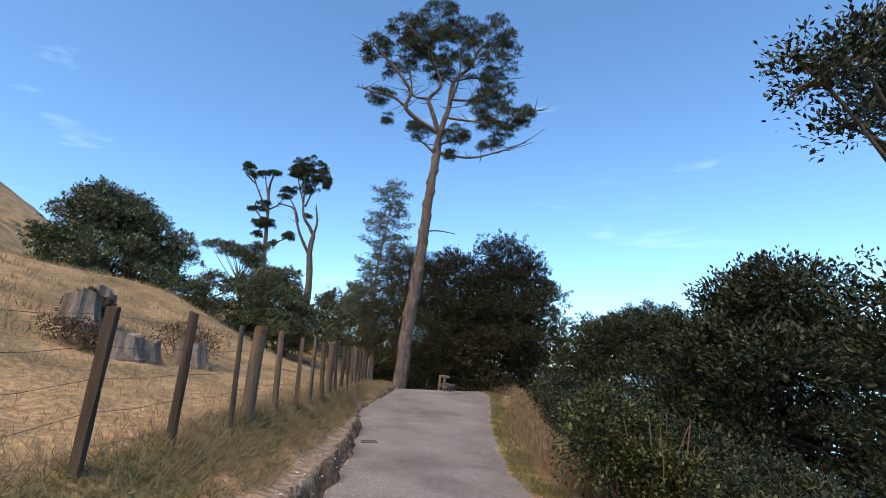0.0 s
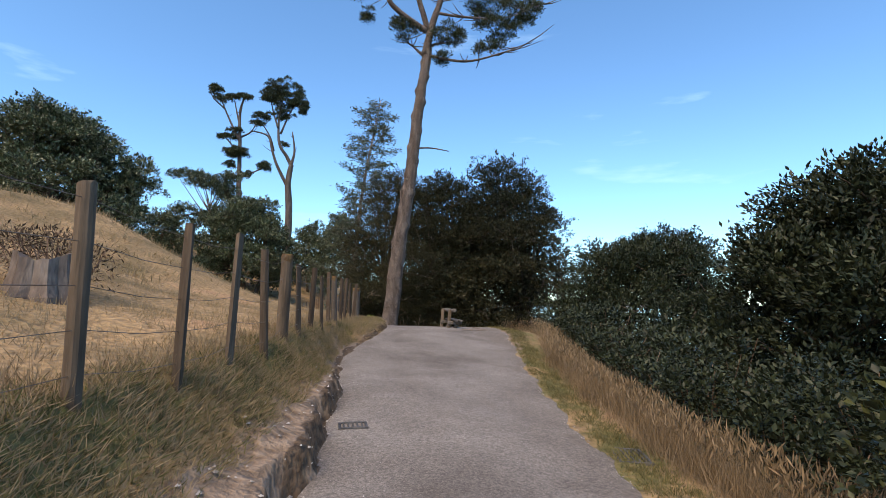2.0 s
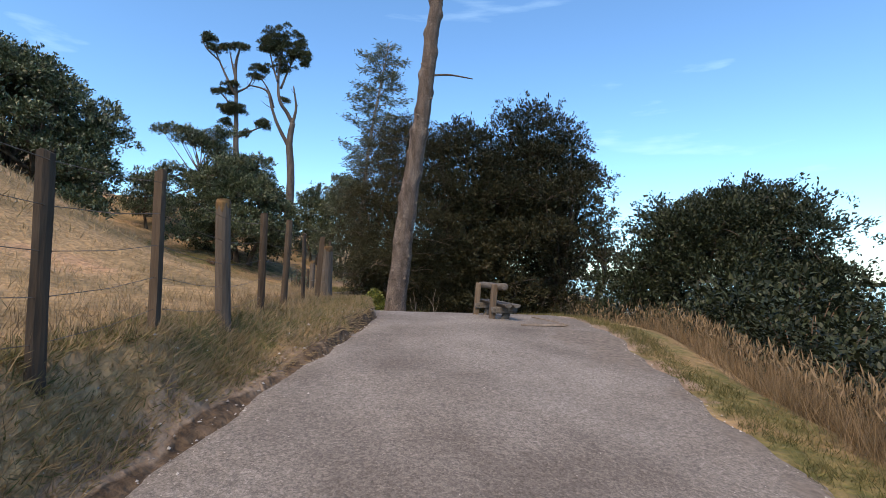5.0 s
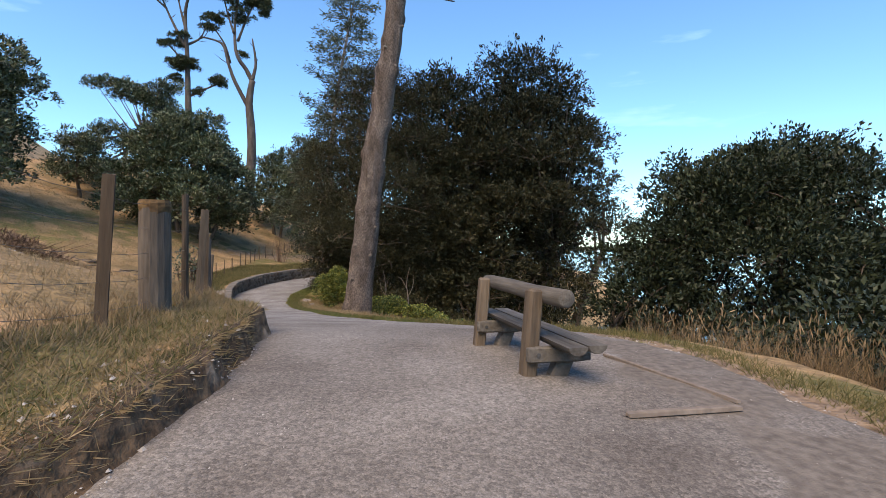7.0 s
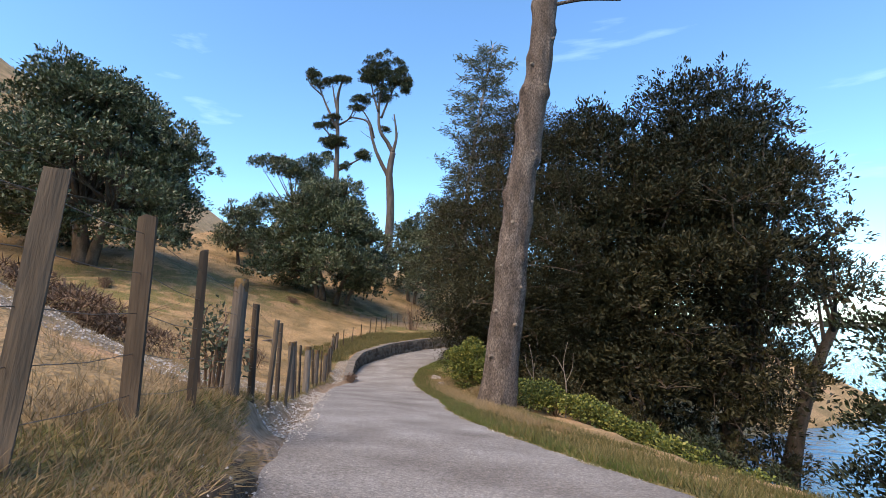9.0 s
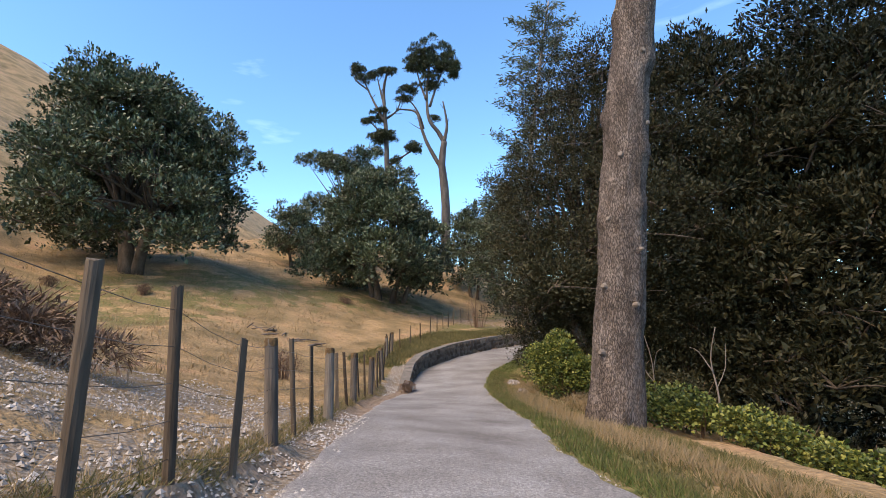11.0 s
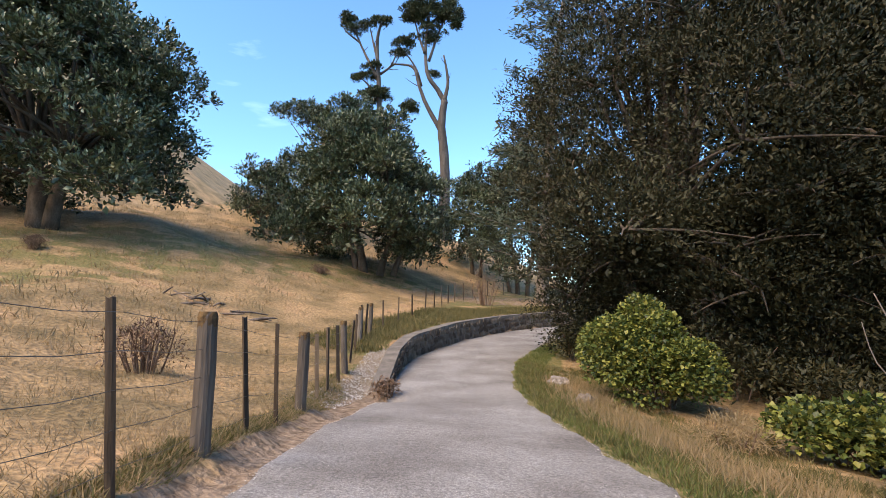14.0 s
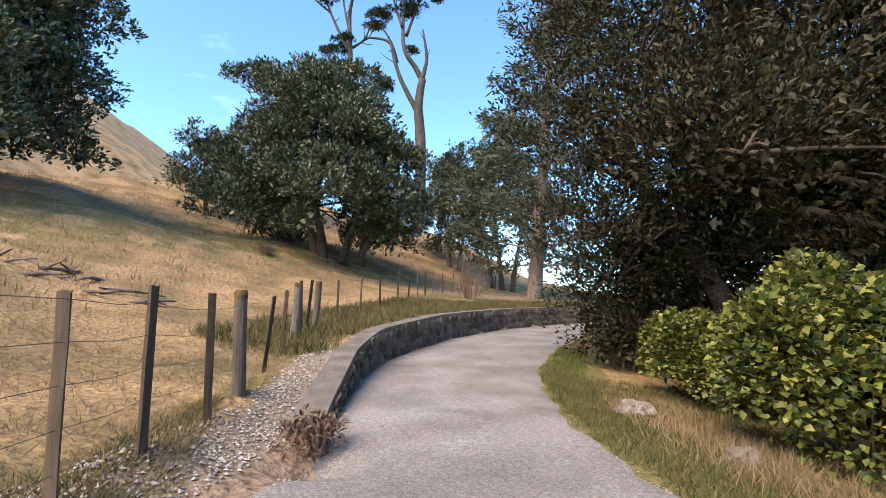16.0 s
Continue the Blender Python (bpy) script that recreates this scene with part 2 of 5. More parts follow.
PALEROCK = material("pale_rock", [(0.3, (0.13, 0.11, 0.095)), (0.5, (0.22, 0.195, 0.175)), (0.7, (0.36, 0.32, 0.29))], 6, 0.95, 30, 0.8, 0.9, 0.03)
IRON = material("drain_iron", [(0.3, (0.03, 0.03, 0.03)), (0.7, (0.10, 0.10, 0.10))], 5, 0.6, 40, 0.4, 0.3, 0.005)


# ---- builders ----
class Mesh:
    """Collects vertices and faces for one mesh."""

    def __init__(self):
        self.v, self.f = [], []

    def add(self, verts, faces):
        n = len(self.v)
        self.v.extend(tuple(p) for p in verts)
        self.f.extend(tuple(i + n for i in q) for q in faces)

    def tube(self, pts, radii, sides=8, cap=True, rough=0.0, rng=random):
        pts = [Vector(p) for p in pts]
        ring, faces, verts = None, [], []
        side = Vector((1, 0, 0))
        for i, (p, r) in enumerate(zip(pts, radii)):
            d = (pts[min(i + 1, len(pts) - 1)] - pts[max(i - 1, 0)]).normalized()
            u = side - d * side.dot(d)
            if u.length < 1e-3:
                u = Vector((0, 1, 0)) - d * d.y
            u.normalize()
            side = u
            w = d.cross(u)
            for k in range(sides):
                a = 2 * math.pi * k / sides
                q = r * (1 + rough * (rng.random() - 0.5))
                verts.append(p + (u * math.cos(a) + w * math.sin(a)) * q)
            if i:
                for k in range(sides):
                    a0, b0 = (i - 1) * sides + k, (i - 1) * sides + (k + 1) % sides
                    faces.append((a0, b0, b0 + sides, a0 + sides))
        if cap:
            faces.append(tuple(range(sides))[::-1])
            faces.append(tuple(range(len(verts) - sides, len(verts))))
        self.add(verts, faces)

    def box(self, m, sx, sy, sz, bevel=0.0, jitter=0.0, rng=random):
        """A box of that size about m's origin, its long edges chamfered."""
        x, y, z, b = sx / 2, sy / 2, sz / 2, bevel
        if not b:
            c = [(sxx * x, syy * y, szz * z) for szz in (-1, 1) for sxx, syy in ((-1, -1), (1, -1), (1, 1), (-1, 1))]
            f = [(3, 2, 1, 0), (4, 5, 6, 7), (0, 1, 5, 4), (1, 2, 6, 5), (2, 3, 7, 6), (3, 0, 4, 7)]
        else:
            loop = [(-x + b, -y), (x - b, -y), (x, -y + b), (x, y - b), (x - b, y), (-x + b, y), (-x, y - b), (-x, -y + b)]
            inset = 1 - b / max(min(x, y), 1e-6)
            c, f = [], []
            for zz, s in ((-z, inset), (-z + b, 1), (z - b, 1), (z, inset)):
                c += [(px * s, py * s, zz) for px, py in loop]
            for r in range(3):
                for k in range(8):
                    i, j = r * 8 + k, r * 8 + (k + 1) % 8
                    f.append((i, j, j + 8, i + 8))
            f += [tuple(range(8))[::-1], tuple(range(24, 32))]
        if jitter:
            c = [tuple(q + rng.uniform(-jitter, jitter) for q in p) for p in c]
        self.add([m @ Vector(p) for p in c], f)

    def done(self, name, mat, smooth=False):
        me = bpy.data.meshes.new(name)
        me.from_pydata(self.v, [], self.f)
        me.materials.append(mat)
        if smooth:
            me.polygons.foreach_set("use_smooth", [True] * len(me.polygons))
        me.update()
        return me


def part(name, me, parent=None, label="", m=None):
    ob = new(name, me)
    if parent is not None:
        ob.parent = parent
    if m is not None:
        ob.matrix_basis = m
    if label:
        tagged(ob, label)
    return ob


def empty(name, m, label, category, group="", kind=""):
    ob = new(name)
    ob.empty_display_size = 0.2
    ob.matrix_basis = m
    return tagged(ob, label, category, group, kind)


def leaf_mesh(name, pos, way, up, length, width, mat, fold=0.25, shape=0.5):
    """Many leaves in one mesh: each a folded diamond of two faces from pos along way."""
    n = len(pos)
    way = way / np.maximum(np.linalg.norm(way, axis=1, keepdims=True), 1e-6)
    side = np.cross(way, up)
    side /= np.maximum(np.linalg.norm(side, axis=1, keepdims=True), 1e-6)
    nor = np.cross(side, way)
    length, width = np.broadcast_to(length, n)[:, None], np.broadcast_to(width, n)[:, None]
    mid = pos + way * length * shape
    v = np.stack([pos, mid + side * width / 2 + nor * width * fold, pos + way * length, mid - side * width / 2 + nor * width * fold], 1).reshape(-1, 3)
    i = np.arange(n)[:, None] * 4
    f = np.concatenate([i + 0, i + 1, i + 2, i + 0, i + 2, i + 3], 1).reshape(-1)
    me = bpy.data.meshes.new(name)
    me.vertices.add(len(v))
    me.vertices.foreach_set("co", v.astype(np.float32).ravel())
    me.loops.add(len(f))
    me.loops.foreach_set("vertex_index", f.astype(np.int32))
    me.polygons.add(n * 2)
    me.polygons.foreach_set("loop_start", np.arange(n * 2, dtype=np.int32) * 3)
    me.polygons.foreach_set("loop_total", np.full(n * 2, 3, np.int32))
    me.materials.append(mat)
    me.update(calc_edges=True)
    return me


def unit(rng, n):
    d = rng.normal(size=(n, 3))
    return d / np.linalg.norm(d, axis=1, keepdims=True)


# ---- plan ----
PATH_Y = (-13, 0.7, 7.25, 10.06, 13.0, 15.3, 17.2, 18.51, 21.33, 23.49, 25.11, 27.78, 29.4, 31.68, 35.11, 38.44, 41.77, 45.1, 47.91, 49.79, 52.05, 56.62, 61.22, 65.32, 69.13, 72.94, 86.27)
LEFT_X = (-1.16, -1.26, -1.46, -1.7, -2.0, -2.45, -2.46, -2.28, -2.0, -2.27, -2.76, -4.1, -4.85, -5.82, -7.37, -8.73, -10.09, -10.86, -11.83, -12.51, -13, -12.71, -11.54, -9.31, -5.82, -0.97, 11.64)
RIGHT_X = (1.55, 1.36, 1.26, 1.16, 1.28, 1.42, 1.6, 1.75, 1.94, 1.84, 1.16, -0.1, -0.87, -2.33, -3.98, -4.95, -6.21, -7.47, -8.63, -9.02, -9.41, -9.02, -7.86, -5.63, -2.13, 2.91, 15.52)
RISE_Y = (-13, 0.7, 5.38, 10.06, 15.7, 21.33, 24.16, 29.68, 33.4, 37.4, 41.49, 45.57, 49.79, 57.61, 63.41, 71.98, 95.8)
RISE_Z = (0.912, 0.624, 0.384, 0.288, 0.48, 0.84, 0.80, 0.048, -0.403, -0.864, -1.363, -1.776, -1.776, -1.44, -1.248, -0.96, -0.48)
FENCE_Y = (-13, 4.07, 8, 10.06, 12.1, 13.5, 15.7, 17, 19.45, 22.65, 23.59, 25.3, 26.2, 27.1, 28.6, 30.83, 35.29, 38.17, 40.36, 42.3, 44.23, 46.43, 48.7, 50.5, 53, 57.7, 59.6, 66.27, 75.41, 81.51, 95.8)
FENCE_X = (-2.42, -2.58, -2.54, -2.6, -2.66, -2.82, -2.93, -3.0, -3.18, -3.26, -3.3, -3.64, -4.0, -4.4, -5.0, -5.88, -7.98, -9.1, -10.05, -10.75, -11.55, -12.5, -13.6, -14.45, -15.2, -15.4, -15.42, -16.3, -15.81, -14.55, -10.67)
FENCE_Z = (1.056, 1.03, 1.19, 1.11, 1.19, 1.2, 1.18, 1.17, 1.14, 1.09, 1.07, 1.04, 1.0, 0.93, 0.7, 0.2, -0.57, -0.8, -1.07, -1.36, -1.42, -1.47, -1.3, -1.1, -0.95, -0.45, -0.2, 0.192, 0.672, 0.96, 1.92)
STEP_Y = (-13, 0.7, 11.94, 13.35, 14.76, 18.51, 19.45, 24.16, 26.06, 27.97, 29.87, 44.15, 45.1, 95.8)
STEP_H = (0.25, 0.25, 0.28, 0.16, 0.03, 0.08, 0.17, 0.31, 0.27, 0.096, 0, 0, 0, 0)
HILL_Y = (-13, 10, 20, 27, 31, 34.5, 40, 46, 54, 62, 72, 86, 140)
HILL_S = (0.24, 0.28, 0.26, 0.36, 0.38, 0.2, 0.15, 0.17, 0.22, 0.24, 0.3, 0.42, 0.4)
VERGE_Y = (-13, 19.45, 25.11, 30.83, 38.44, 47.91, 67.22, 95.8)
VERGE_W = (0.672, 0.864, 1.536, 3.84, 4.8, 6.24, 8.64, 8.64)
SEA = -7.0
_s = np.linspace(-14, 100, 458)


def _smooth(y, v):
    k = np.hanning(13)
    w = np.interp(_s, y, v)
    return np.convolve(np.pad(w, 6, mode="edge"), k / k.sum(), "valid")


T_LEFT, T_RIGHT, T_RISE = _smooth(PATH_Y, LEFT_X), _smooth(PATH_Y, RIGHT_X), _smooth(RISE_Y, RISE_Z)
T_FX, T_FZ = _smooth(FENCE_Y, FENCE_X), _smooth(FENCE_Y, FENCE_Z)


def left_x(y): return np.interp(y, _s, T_LEFT)
def right_x(y): return np.interp(y, _s, T_RIGHT)
def rise(y): return np.interp(y, _s, T_RISE)
def fence_x(y): return np.interp(y, _s, T_FX)
def fence_z(y): return np.interp(y, _s, T_FZ)


def ease(t):
    t = np.clip(t, 0, 1)
    return t * t * (3 - 2 * t)


def bumps(x, y):
    return (np.sin(x * 1.9 + np.sin(y * 1.3) * 1.7) * np.cos(y * 1.6 + x * 0.5) + 0.5 * np.sin(x * 4.3 + y * 3.1) * np.sin(y * 5.2 - x * 1.1))


WALL_Y, WALL_H = (46.2, 47.2, 49.4, 52, 56, 80), (0.06, 0.28, 0.62, 0.78, 0.85, 0.85)


def ground_z(x, y):
    """Height of the ground at a place of the plan (arrays or numbers)."""
    x, y = np.asarray(x, float), np.asarray(y, float)
    xl, xr, zp = left_x(y), right_x(y), rise(y)
    fx, fz = fence_x(y), fence_z(y)
    across = np.clip((x - xl) / (xr - xl), 0, 1)
    fall = np.interp(y, (0, 8, 19, 22, 27), (0.12, 0.2, 0.15, 0.02, 0.02))
    z = zp - fall * ease((across - 0.35) / 0.65) + 0.012 * bumps(x * 0.8, y * 0.8)
    # left bank
    d = xl + 0.06 * np.sin(y * 2.7) + 0.05 * np.sin(y * 6.1) - x
    dist = np.maximum(xl - fx, 0.5)
    step = np.interp(y, STEP_Y, STEP_H)
    wall = ease((y - 46.0) / 1.0) * (1 - ease((y - 75) / 2))
    step = step * (1 - wall) + wall * np.maximum(np.interp(y, WALL_Y, WALL_H) - 0.06, 0.04)
    soft = np.where(wall > 0.5, 0.3, 0.08)
    base = zp + step
    bank = step * ease(d / soft) + (fz - base) * np.clip((d - 0.1) / (dist - 0.1), 0, 1) ** 1.8
    off = np.maximum(xl - x - dist, 0)
    s = np.interp(y, HILL_Y, HILL_S)
    hill = s * np.minimum(off, 14) * (0.45 + 0.55 * ease(off / 11)) + 0.28 * np.clip(off - 14, 0, 18)
    far = off - 32 - 0.45 * np.maximum(y - 58, 0)
    hill += 0.68 * np.clip(far, 0, 80) + 0.05 * np.maximum(far - 75, 0)
    hill += 0.05 * bumps(x * 0.5, y * 0.5) * ease(off / 2) + 0.5 * bumps(x * 0.09, y * 0.09) * ease(off / 15)
    z = z + np.where(d > 0, bank, 0) + hill * np.where(d > 0, 1, 0)
    z = z + np.where(d > 0.15, 0.03 * bumps(x * 1.7, y * 1.7), 0) * ease(d)
    # seaward side
    v = np.maximum(x - xr, 0)
    w = np.interp(y, VERGE_Y, VERGE_W)
    z = z + np.where(v > 0, 0.03 * ease(v / 0.2) - 0.1 * np.minimum(v, w) - 0.5 * np.maximum(v - w, 0) + 0.05 * bumps(x, y) * ease(v / 2), 0)
    z = z - 0.22 * np.exp(-((x + 10.75) ** 2 + (y - 45.3) ** 2) / 0.07)
    return np.maximum(z, SEA - 3.0)


def gz(x, y):
    return float(ground_z(x, y))


# ---- ground, path, sea ----
def sheet(name, us, ys, place, mat_slots, pick=None):
    """A grid mesh; place(u, y) gives x, y, z arrays."""
    U, Y = np.meshgrid(us, ys)
    X, Yw, Z = place(U, Y)
    v = np.stack([X, Yw, Z], -1).reshape(-1, 3)
    nu, ny = len(us), len(ys)
    i = (np.arange(ny - 1)[:, None] * nu + np.arange(nu - 1)[None, :]).ravel()
    f = np.stack([i, i + 1, i + nu + 1, i + nu], 1)
    me = bpy.data.meshes.new(name)
    me.from_pydata(v.tolist(), [], f.tolist())
    for m in mat_slots:
        me.materials.append(m)
    me.polygons.foreach_set("use_smooth", [True] * len(me.polygons))
    me.update()
    return me, v


us = np.concatenate([-np.geomspace(4000, 260, 6), -np.arange(250, 60, -7.0), -np.arange(58, 14, -2.0), -np.arange(14, 5, -0.45), np.arange(-5, -2.4, 0.13), np.arange(-2.4, -1.2, 0.045), np.arange(-1.2, 5, 0.13), np.arange(5, 16, 0.5), np.arange(16, 50, 3.0), np.geomspace(50, 4000, 8)])
ys = np.concatenate([-np.geomspace(1500, 210, 5), -np.arange(200, 27, -7.0), np.arange(-26, -4, 2.0), np.arange(-4, 52, 0.15), np.arange(52, 76, 0.35), np.arange(76, 130, 2.0), np.geomspace(132, 5000, 12)])


def place_ground(u, y):
    x = (left_x(y) + right_x(y)) / 2 + u
    return x, y, ground_z(x, y)


GROUND = material("dry_pasture", [(0.25, (0.1, 0.078, 0.034)), (0.42, (0.2, 0.142, 0.07)), (0.58, (0.31, 0.212, 0.108)), (0.78, (0.36, 0.215, 0.125))], 0.45, 0.95, 9, 0.85, 1.0, 0.08)


def zone(mat, channel, ramp, scale, fine, layer="zone"):
    """Lays a second surface over mat where the ground's zone channel says so, with a ragged edge."""
    nt = mat.node_tree
    b = nt.nodes["Principled BSDF"]
    old = b.inputs["Base Color"].links[0].from_socket
    at = nt.nodes.new("ShaderNodeAttribute")
    at.attribute_name = layer
    sep = nt.nodes.new("ShaderNodeSeparateColor")
    nt.links.new(at.outputs["Color"], sep.inputs[0])
    co = nt.nodes.new("ShaderNodeTexCoord")
    n = nt.nodes.new("ShaderNodeTexNoise")
    n.inputs["Scale"].default_value, n.inputs["Detail"].default_value = scale, 6
    f = nt.nodes.new("ShaderNodeTexNoise")
    f.inputs["Scale"].default_value, f.inputs["Detail"].default_value = fine, 5
    nt.links.new(co.outputs["Object"], n.inputs["Vector"])
    nt.links.new(co.outputs["Object"], f.inputs["Vector"])
    cr = nt.nodes.new("ShaderNodeValToRGB")
    (cr.color_ramp.elements[0].position, cr.color_ramp.elements[0].color), (cr.color_ramp.elements[1].position, cr.color_ramp.elements[1].color) = ramp
    nt.links.new(f.outputs["Fac"], cr.inputs["Fac"])
    add = nt.nodes.new("ShaderNodeMath")
    add.operation = "MULTIPLY_ADD"
    add.inputs[1].default_value, add.inputs[2].default_value = 1.0, -0.5
    nt.links.new(n.outputs["Fac"], add.inputs[0])
    sm_ = nt.nodes.new("ShaderNodeMath")
    sm_.operation = "MULTIPLY_ADD"
    sm_.inputs[1].default_value = 3.0
    nt.links.new(add.outputs[0], sm_.inputs[0])
    nt.links.new(sep.outputs[channel], sm_.inputs[2])
    st = nt.nodes.new("ShaderNodeMapRange")
    st.inputs["From Min"].default_value, st.inputs["From Max"].default_value = 0.35, 0.65
    nt.links.new(sm_.outputs[0], st.inputs["Value"])
    gate = nt.nodes.new("ShaderNodeMath")
    gate.operation, gate.use_clamp = "MULTIPLY", True
    lim = nt.nodes.new("ShaderNodeMath")
    lim.operation, lim.use_clamp = "MULTIPLY", True
    lim.inputs[1].default_value = 4.0
    nt.links.new(sep.outputs[channel], lim.inputs[0])
    nt.links.new(st.outputs[0], gate.inputs[0])
    nt.links.new(lim.outputs[0], gate.inputs[1])
    mx = nt.nodes.new("ShaderNodeMix")
    mx.data_type = "RGBA"
    nt.links.new(gate.outputs[0], mx.inputs[0])
    nt.links.new(old, mx.inputs[6])
    nt.links.new(cr.outputs[0], mx.inputs[7])
    nt.links.new(mx.outputs[2], b.inputs["Base Color"])


zone(GROUND, 1, ((0.35, (0.085, 0.088, 0.027, 1)), (0.7, (0.21, 0.165, 0.07, 1))), 0.8, 9)
zone(GROUND, 0, ((0.3, (0.13, 0.088, 0.056, 1)), (0.7, (0.32, 0.24, 0.17, 1))), 2.5, 9)
zone(GROUND, 2, ((0.35, (0.14, 0.10, 0.06, 1)), (0.68, (0.27, 0.235, 0.19, 1))), 1.6, 22)
# dark earth of the step face, its shade included in the colour
zone(GROUND, 0, ((0.35, (0.045, 0.03, 0.018, 1)), (0.7, (0.13, 0.09, 0.056, 1))), 3.0, 12, "soil_shade")
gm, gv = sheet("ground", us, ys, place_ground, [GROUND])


def band(v, a, b, soft):
    return ease((v - a) / soft) * ease((b - v) / soft)


def zones(v):
    """What the ground is made of at each place: bare earth, greener turf, pale rubble."""
    x, y = v[:, 0], v[:, 1]
    xl, xr, fx = left_x(y), right_x(y), fence_x(y)
    d, e = xl - x, x - xr
    shelf = np.interp(y, (-13, 9, 13, 16, 18.5, 20, 26, 29, 44, 46, 49, 60), (0.6, 0.5, 0.3, 0.3, 0.25, 0.16, 0.2, 0.5, 0.5, 1.0, 0.5, 0.3))
    earth = ease((shelf + 0.15 - d) / 0.3) * (d > -0.2) * (e < 0) + 0.8 * band(e, -0.3, 0.3, 0.15) * band(y, 17, 26, 2)
    earth += 0.7 * band(y, 64, 110, 6) * band(d, 4, 16, 3)
    green = 0.75 * band(d, shelf, xl - fx + 0.5, 0.4) + np.interp(y, (0, 24, 30), (0.55, 0.7, 1.0)) * band(e, -0.6, np.interp(y, (0, 25, 35, 90), (0.6, 1.3, 1.4, 2.0)), 0.4)
    green += 0.6 * band(d, 10, 28, 5) * band(y, 38, 75, 6)
    rubble = 0.6 * band(x, -19, -4.6, 1.0) * band(y, 28.5, 37.5, 1.2) * ease((d + 0.3) / 0.5) * ease((17 - (y - 27.5) * 0.9 - d) / 3)
    rubble = np.maximum(rubble, band(y, 43.0, 50, 0.6) * band(d, 0.35, 1.1, 0.2))
    return np.clip(np.stack([earth, green, rubble, np.ones_like(x)], 1), 0, 1)


za = gm.color_attributes.new("zone", "FLOAT_COLOR", "POINT")
za.data.foreach_set("color", zones(gv).astype(np.float32).ravel())
def soil_shade(v):
    """Dark earth laid bare along the eroded step, with the face's shade painted in."""
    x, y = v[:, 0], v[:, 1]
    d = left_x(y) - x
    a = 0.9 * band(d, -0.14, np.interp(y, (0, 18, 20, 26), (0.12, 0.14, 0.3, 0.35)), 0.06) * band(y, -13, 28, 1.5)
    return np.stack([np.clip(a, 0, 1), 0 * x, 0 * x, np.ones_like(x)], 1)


so = gm.color_attributes.new("soil_shade", "FLOAT_COLOR", "POINT")
so.data.foreach_set("color", soil_shade(gv).astype(np.float32).ravel())
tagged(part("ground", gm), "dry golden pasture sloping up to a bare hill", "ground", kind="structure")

pus = np.linspace(-0.03, 1.03, 40)
pys = np.arange(-10, 78, 0.2)


def place_path(u, y):
    xl, xr = left_x(y), right_x(y)
    x = xl + (xr - xl) * u + (0.05 * np.sin(y * 3.1) + 0.04 * np.sin(y * 7.7 + 1)) * np.where(u > 0.5, 1, 0.4)
    z = ground_z(x, y)
    zin = ground_z(np.clip(x, xl + 0.18, xr - 0.05), y)
    edge = ease(np.minimum(u + 0.03, 1.03 - u) / 0.05)
    return x, y, np.minimum(z, zin) - 0.03 + 0.05 * edge


zone(GRAVEL, 0, ((0.3, (0.10, 0.085, 0.072, 1)), (0.7, (0.19, 0.165, 0.14, 1))), 1.2, 16, "soil_shade")
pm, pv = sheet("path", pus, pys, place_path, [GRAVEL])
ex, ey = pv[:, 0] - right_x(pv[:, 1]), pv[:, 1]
# Edge shade painted into the gravel (y 4-21), plus darker ground by the bench.
shade_and_soil = 0.45 * band(ex, -0.4, 0.5, 0.25) * band(ey, 4, 21, 2) + 0.75 * band(ex, -1.3, 0.8, 0.7) * band(ey, 18.6, 24.2, 0.8)
dark_attr = pm.color_attributes.new("soil_shade", "FLOAT_COLOR", "POINT")
dark_attr.data.foreach_set("color", np.stack([np.clip(shade_and_soil, 0, 1), 0 * ex, 0 * ex, np.ones_like(ex)], 1).astype(np.float32).ravel())
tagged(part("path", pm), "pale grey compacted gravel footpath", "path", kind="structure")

WATER = material("sea_water", [(0.3, (0.03, 0.10, 0.17)), (0.7, (0.06, 0.17, 0.26))], 0.05, 0.12, 1.2, 0.2, 0.5, 0.3, stretch=(0.4, 1, 1), spec=0.5)
sm = Mesh()
sm.add([(-200, -3000, SEA), (5000, -3000, SEA), (5000, 6000, SEA), (-200, 6000, SEA)], [(0, 1, 2, 3)])
tagged(part("water", sm.done("water", WATER)), "calm blue harbour water", "sea", kind="structure")


